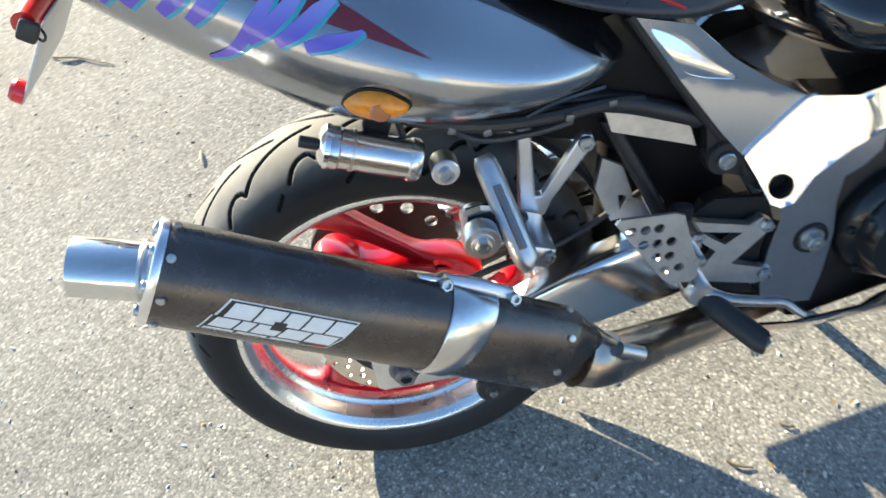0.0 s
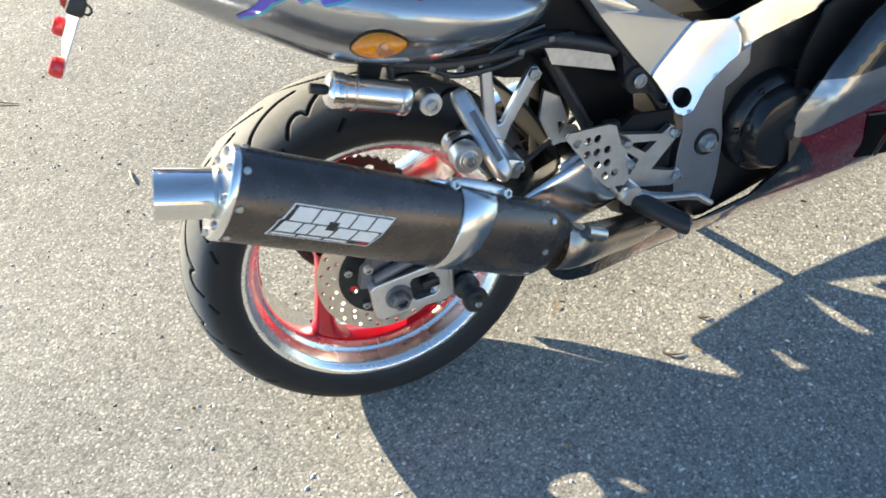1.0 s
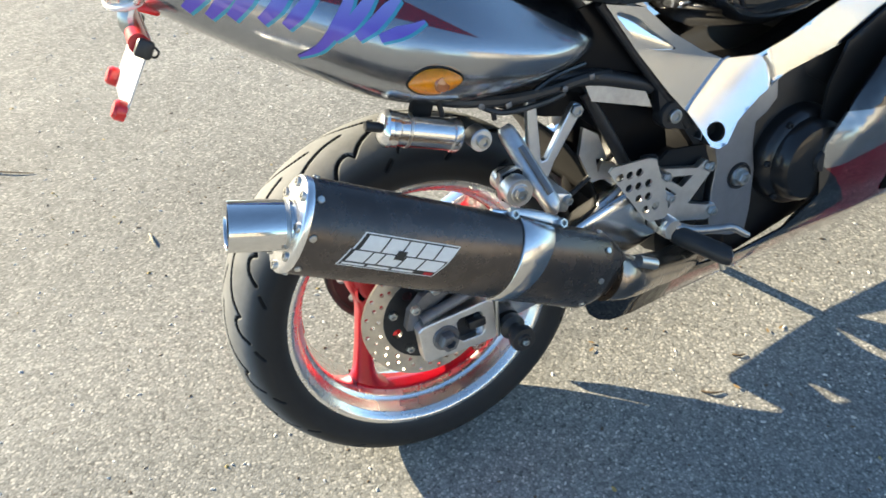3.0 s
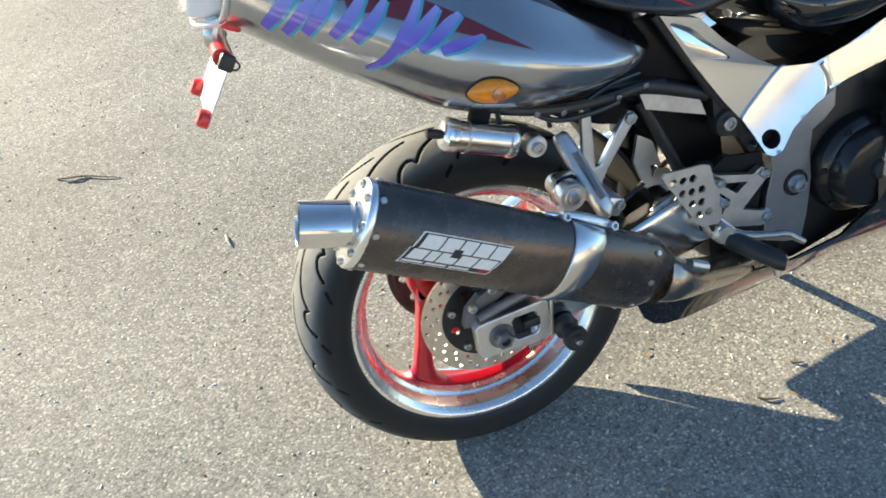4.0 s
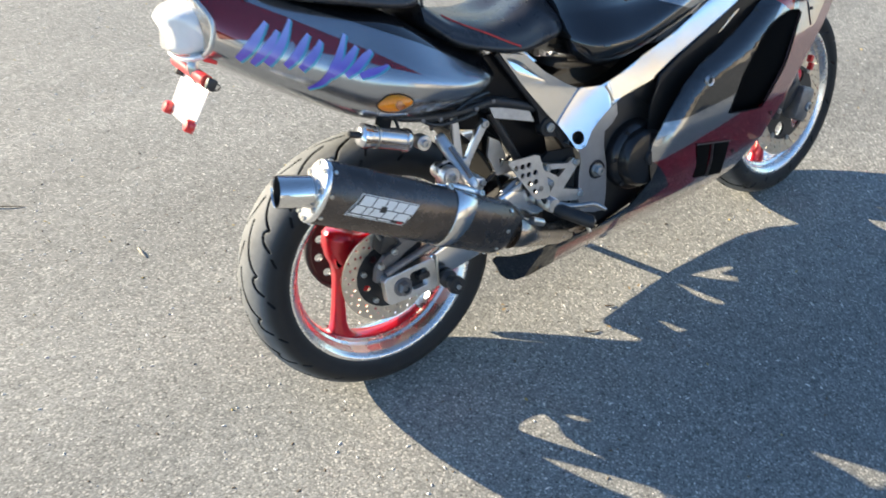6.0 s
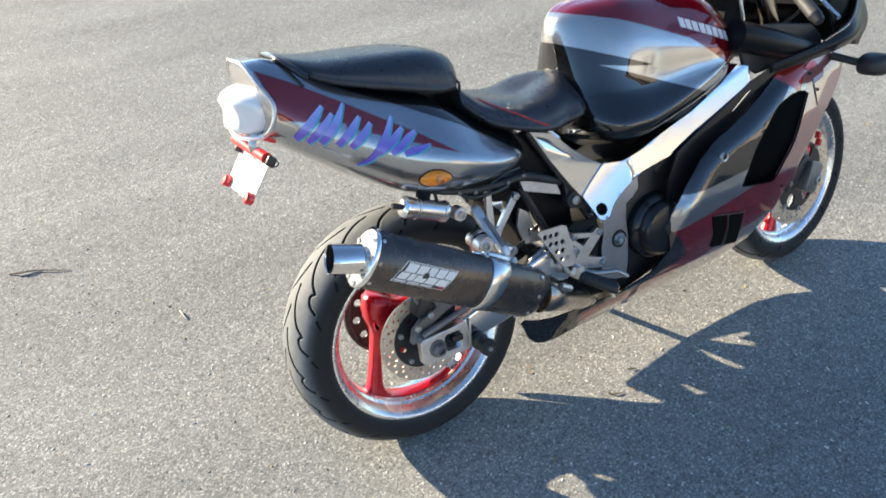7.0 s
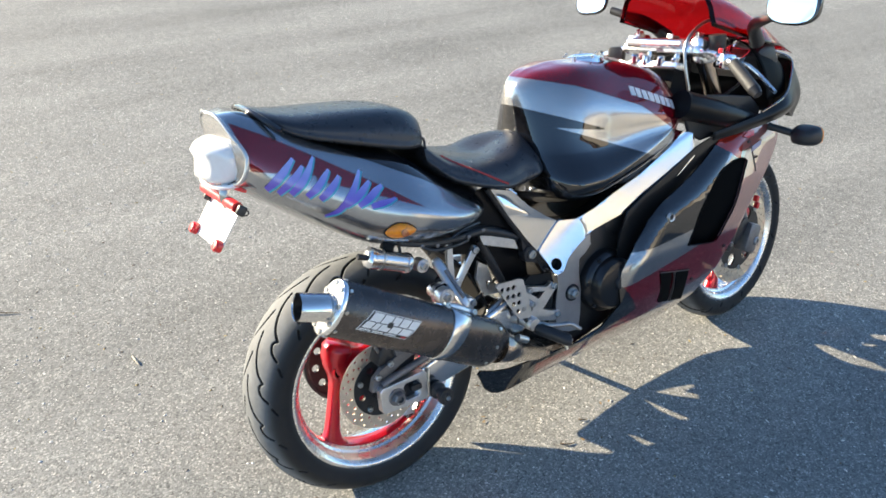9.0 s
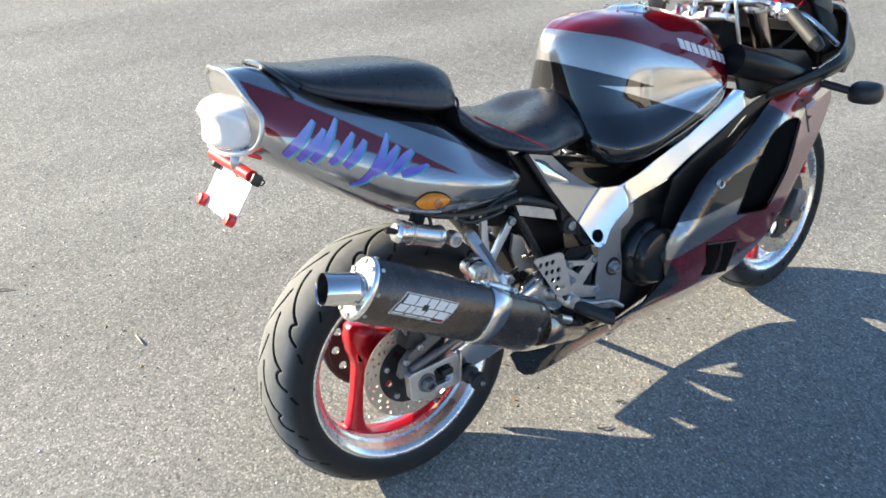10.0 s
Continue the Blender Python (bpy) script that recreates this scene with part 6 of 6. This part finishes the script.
for x, y, z, r in ((1.036, 0.060, 0.940, 0.012), (1.034, 0.020, 0.938, 0.009), (1.040, -0.030, 0.937, 0.012), (1.046, -0.072, 0.934, 0.010), (1.075, 0.035, 0.944, 0.008), (1.082, -0.055, 0.940, 0.009)):
    part("yoke_fitting", moved(lathe([(0.0001, -0.016), (r * 0.7, -0.016), (r, -0.012), (r, 0.010)], 16), TURN_BAR @ pose(x, y, z, -80, 0, 0)), chrome, fork)
part("lower_clamp", moved(block((0.08, 0.26, 0.05), (1.215, 0, 0.745), (0, 23, 0), 0.01), TURN_BAR), black_metal, fork)
part("headstock", block((0.08, 0.10, 0.22), (1.10, 0, 0.83), (0, 23, 0), 0.02), matte_black, bike)

# mirrors
def mirror_shell(s):
    rows = []
    for x, k in ((1.172, 0.93), (1.175, 1.0), (1.182, 1.0), (1.198, 0.86), (1.208, 0.55), (1.212, 0.1)):
        rows.append([(x + 0.06 * (0.35 * math.cos(a)), s * (0.362 + 0.066 * k * abs(math.cos(a)) ** 0.7 * math.copysign(1, math.cos(a))), 1.084 + 0.050 * k * abs(math.sin(a)) ** 0.7 * math.copysign(1, math.sin(a))) for a in (2 * math.pi * i / 32 for i in range(32))])
    return grid_bm(loop_cr(np.array(rows), 3), close_v=True, cap=True)


def rounded(v):
    """Bends a circle towards a rounded box."""
    return abs(v) ** 0.62 * math.copysign(1, v)


glass = mat("mirror glass", (0.92, 0.93, 0.95), rough=0.01, metal=1.0)
for s in (-1, 1):
    TILT_M = pose(1.17, s * (0.350 if s < 0 else 0.380), 1.07 if s < 0 else 1.082, 0, 9 if s < 0 else 17, -10 if s < 0 else 22) @ pose(-1.17, -s * 0.362, -1.07)
    m = part("mirror", moved(mirror_shell(s), TILT_M), black_gloss, bike, "black rear view mirror")
    part("mirror_glass", moved(grid_bm([[(1.1705 + 0.06 * 0.35 * math.cos(a) * k, s * (0.362 + 0.060 * k * abs(math.cos(a)) ** 0.7 * math.copysign(1, math.cos(a))), 1.084 + 0.045 * k * abs(math.sin(a)) ** 0.7 * math.copysign(1, math.sin(a))) for a in (2 * math.pi * i / 32 for i in range(32))] for k in (1.0, 0.96)], close_v=True, cap=True), TILT_M), glass, m, "mirror glass")
    part("mirror_stalk", tube([(1.190, s * 0.305, 1.058), (1.205, s * 0.255, 1.042), (1.235, s * 0.200, 1.020), (1.300, s * 0.165, 0.965)], [0.012, 0.014, 0.017, 0.022], 14), black_plastic, m)
    ind = part("front_indicator", grid_bm(loop_cr(np.array([[(1.383 + dx, s * (0.290 + 0.042 * k * rounded(math.cos(a))), 0.688 + 0.030 * k * rounded(math.sin(a))) for a in (2 * math.pi * i / 24 for i in range(24))] for dx, k in ((-0.036, 0.25), (-0.026, 0.72), (0.0, 0.97), (0.018, 1.0), (0.024, 0.96))]), 3), close_v=True, cap=True), black_plastic, bike, "black stalk indicator with amber lens")
    part("indicator_lens", grid_bm(loop_cr(np.array([[(1.407 + dx, s * (0.290 + 0.041 * k * rounded(math.cos(a))), 0.688 + 0.029 * k * rounded(math.sin(a))) for a in (2 * math.pi * i / 24 for i in range(24))] for dx, k in ((0.0, 1.0), (0.008, 0.95), (0.014, 0.6), (0.016, 0.05))]), 3), close_v=True), amber_lens, ind, "amber lens")
    part("indicator_stalk", tube([(1.378, s * 0.255, 0.692), (1.358, s * 0.215, 0.704), (1.345, s * 0.19, 0.712)], 0.011, 12), black_plastic, ind)

# -- front wheel --
FW = Matrix.Translation((1.410, 0.004, 0.298)) @ Matrix.Rotation(radians(4.8), 4, "Z") @ Matrix.Rotation(radians(0.0), 4, "X")
O = (0, 0, 0)
FR = [(r, y * 0.66) for r, y in RIM]
front_wheel = part("front_wheel", lathe(FR, 128, O, closed=True), rim_metal, bike, "polished front wheel rim", sharp=50)
front_wheel.matrix_basis = FW
half = [(0.2230, 0.046), (0.2340, 0.054), (0.2480, 0.0595), (0.2620, 0.0605), (0.2760, 0.056), (0.2870, 0.045), (0.2945, 0.030), (0.2985, 0.012)]
t = tyre([(r, -y) for r, y in half] + [(r, y) for r, y in reversed(half)], O, 700, 12, 80)
t.parent = front_wheel
tagged(t, "black front tyre")
for a in (255, 135, 15):
    part("spoke", spoke(0.03, 0.2045, a, O, (0.06, 0.045, 0.036, 0.036, 0.07), (0.05, 0.04, 0.036, 0.036, 0.04)), red_paint, front_wheel, sharp=60)
part("hub", lathe([(0.0001, -0.055), (0.026, -0.055), (0.040, -0.05), (0.044, 0.05), (0.026, 0.055), (0.0001, 0.055)], 36, O), red_paint, front_wheel)
for y in (-0.068, 0.063):
    rotor(0.160, 0.112, y, 30, ((0.152, 0.0), (0.138, 0.5), (0.124, 0.2)), 0.0038, O, front_wheel)
    part("disc_carrier", sheet(circle(0, 0, 0.113, 48), y - 0.001, 0.007, [circle(0.082 * math.cos(a), 0.082 * math.sin(a), 0.022, 16) for a in (2 * math.pi * k / 6 for k in range(6))] + [circle(0, 0, 0.035, 24)]), black_metal, front_wheel, smooth=False)
for k in range(8):
    a = 2 * math.pi * k / 8
    bolt("disc_button", (0.112 * math.cos(a), -0.071, 0.112 * math.sin(a)), 0.008, front_wheel, steel, 0.004, hexagon=False)
bolt("front_axle_nut", (0, -0.125, 0), 0.015, front_wheel, steel, 0.01)
part("front_caliper", moved(block((0.062, 0.06, 0.125), (-0.128, -0.092, 0.062), (0, 25, 0), 0.014), FW), black_metal, fork, "dark front brake caliper")
part("front_caliper", moved(block((0.062, 0.06, 0.125), (-0.128, 0.092, 0.062), (0, 25, 0), 0.014), FW), black_metal, fork, "dark front brake caliper")
part("axle_clamp", moved(block((0.07, 0.05, 0.10), (-0.012, -0.105, 0.012), (0, 23, 0), 0.014), FW), cast_grey, fork)
part("caliper_bracket", moved(block((0.10, 0.022, 0.05), (-0.06, -0.100, 0.05), (0, -30, 0), 0.008), FW), black_metal, fork)
for x, z in ((-0.12, 0.10), (-0.14, 0.03)):
    p = FW @ Vector((x, -0.123, z))
    bolt("caliper_bolt", tuple(p), 0.008, fork, steel, 0.006)
for x, z in ((0.055, 0.13), (0.06, 0.105)):
    part("line_clamp", moved(block((0.016, 0.016, 0.022), (x - 0.01, -0.095, z), (0, 20, 0), 0.004), FW), red_lens, fork, "red anodised fitting")
part("front_brake_line", moved(tube([(-0.10, -0.10, 0.13), (-0.04, -0.115, 0.20), (-0.06, -0.12, 0.32), (-0.10, -0.10, 0.45)], 0.0045), FW), steel, fork)

# side stand, on the left
stand = part("side_stand", tube([(0.555, 0.125, 0.285), (0.60, 0.17, 0.19), (0.655, 0.212, 0.075), (0.66, 0.216, 0.058)], [0.014, 0.012, 0.011, 0.011], 14), black_metal, bike, "black side stand")
part("stand_foot", moved(block((0.075, 0.045, 0.010), (0, 0, 0), (0, 0, 0), 0.003), pose(0.668, 0.226, 0.0517, LEAN_DEG)), black_metal, stand)

# ---- loose bits on the ground ----
straw = mat("dry straw", (0.62, 0.56, 0.42), rough=0.8, vary=0.2, scale=60)
bark = mat("dry twig bark", (0.16, 0.12, 0.08), rough=0.9, vary=0.3, scale=80)
leafy = mat("dry leaf", (0.34, 0.23, 0.11), rough=0.8, vary=0.3, scale=60)


def twig(name, pts, r, material, label):
    o = part(name, tube([(x, y, z + r) for x, y, z in pts], [r, r, r * 0.5], 8, 5), material)
    return tagged(o, label, "twig")


twig("twig", [(-0.870, 1.368, 0), (-0.836, 1.350, 0.004), (-0.790, 1.338, 0.002), (-0.740, 1.306, 0.003), (-0.682, 1.272, 0)], 0.0026, bark, "thin dry twig lying on asphalt")
twig("twig", [(-0.842, 1.338, 0), (-0.805, 1.328, 0.003), (-0.772, 1.332, 0)], 0.0024, straw, "pale dry twig lying on asphalt")
twig("straw", [(-0.424, 0.834, 0), (-0.422, 0.808, 0.003), (-0.418, 0.784, 0)], 0.0030, straw, "short pale straw lying on asphalt")
twig("twig", [(0.483, -0.190, 0), (0.495, -0.203, 0.002), (0.519, -0.211, 0)], 0.0022, bark, "tiny dark twig lying on asphalt")
twig("twig", [(0.594, -0.146, 0), (0.603, -0.156, 0.002), (0.617, -0.158, 0)], 0.0020, bark, "tiny dark twig lying on asphalt")
for x, y, a, k in ((0.351, -0.004, 20, 0.7), (0.362, 0.012, 140, 0.6), (0.697, -0.131, 70, 0.6), (0.726, -0.137, 10, 0.6), (0.548, -0.214, 110, 0.7)):
    b = sheet([(-0.010, 0), (-0.004, 0.0045), (0.005, 0.004), (0.012, 0), (0.004, -0.004), (-0.005, -0.0045)], lambda p, q: 0.25 * abs(q) - 2.0 * p * p, 0.0005, step=0.004)
    o = part("leaf", moved(b, Matrix.Translation((x, y, 0.003)) @ Matrix.Scale(k, 4) @ Matrix.Rotation(radians(a), 4, "Z") @ Matrix.Rotation(radians(90), 4, "X")), leafy)
    tagged(o, "small curled dry leaf on the asphalt", "leaf")


def scatter(name, count, sizes, material, label, seed, spread):
    """Small angular chips strewn over the lot."""
    rnd = random.Random(seed)
    verts, faces = [], []
    for _ in range(count):
        x, y = rnd.uniform(*spread[0]), rnd.uniform(*spread[1])
        r, a = rnd.uniform(*sizes), rnd.uniform(0, 6.3)
        e = rnd.uniform(1.0, 2.4)
        k = len(verts)
        for i in range(5):
            t = a + 6.283 * i / 5
            q = r * rnd.uniform(0.7, 1.2)
            dx, dy = q * math.cos(t) * e, q * math.sin(t)
            verts.append((x + dx * math.cos(a) - dy * math.sin(a), y + dx * math.sin(a) + dy * math.cos(a), 0.0003))
        verts.append((x, y, r * rnd.uniform(0.5, 1.1)))
        faces += [(k + i, k + (i + 1) % 5, k + 5) for i in range(5)]
    me = bpy.data.meshes.new(name)
    me.from_pydata(verts, [], faces)
    me.materials.append(material)
    return tagged(new(name, me), label, "grit", kind="stuff")


AREA = ((-1.6, 2.6), (-0.75, 4.2))
scatter("dark_grit", 1500, (0.0014, 0.0036), bark, "dark crumbs of bark and dirt strewn on asphalt", 3, AREA)
scatter("pale_grit", 4200, (0.0014, 0.0036), mat("pale stone chip", (0.72, 0.70, 0.64), rough=0.6, vary=0.15, scale=90), "pale stone chips strewn on asphalt", 5, AREA)
scatter("leaf_crumbs", 260, (0.0020, 0.0045), mat("yellow leaf crumb", (0.42, 0.32, 0.13), rough=0.8, vary=0.3, scale=80), "yellowish leaf crumbs strewn on asphalt", 8, AREA)

# ---- houses behind the viewer, mirrored in the polished parts ----
stucco = mat("beige stucco", (0.45, 0.415, 0.37), rough=0.85, vary=0.08, scale=3, bump=0.3, bump_scale=120)
shingle = mat("brown roof shingle", (0.12, 0.08, 0.06), rough=0.9, vary=0.3, scale=8)
door_white = mat("pale door paint", (0.48, 0.465, 0.43), rough=0.5, vary=0.04, scale=4)
dark_pane = mat("dark window glass", (0.02, 0.025, 0.03), rough=0.05)
house = new("house")
house.location = (5.5, -13.0, 0)
tagged(house, "beige stucco house with a pale garage door", "house", "houses along the lot")
part("wall", block((9.0, 6.0, 3.5), (0, -3.0, 1.75), (0, 0, 0), 0.02), stucco, house)
part("roof", grid_bm([[(x, 0.4, 3.45), (x, -3.0, 4.5), (x, -6.4, 3.45), (x, -6.4, 3.35), (x, 0.4, 3.35)] for x in (-5.0, 5.0)], close_v=True, cap=True), shingle, house, smooth=False)
door = part("garage_door", block((4.8, 0.08, 2.2), (-1.6, 0.03, 1.12), (0, 0, 0), 0.01), door_white, house)
for k in range(3):
    part("door_groove", block((4.7, 0.02, 0.03), (-1.6, 0.075, 0.57 + 0.55 * k), (0, 0, 0), 0), shingle, door)
for x, z in ((1.9, 1.6), (3.6, 1.6)):
    win = part("window", block((1.4, 0.08, 1.2), (x, 0.03, z), (0, 0, 0), 0.01), door_white, house)
    for dx in (-0.33, 0.33):
        part("pane", block((0.58, 0.02, 1.0), (x + dx, 0.075, z), (0, 0, 0), 0), dark_pane, win)
for x, y in ((20.0, -14.0), (-9.5, -15.5)):
    copy_thing(house, Matrix.Translation((x, y, 0)))
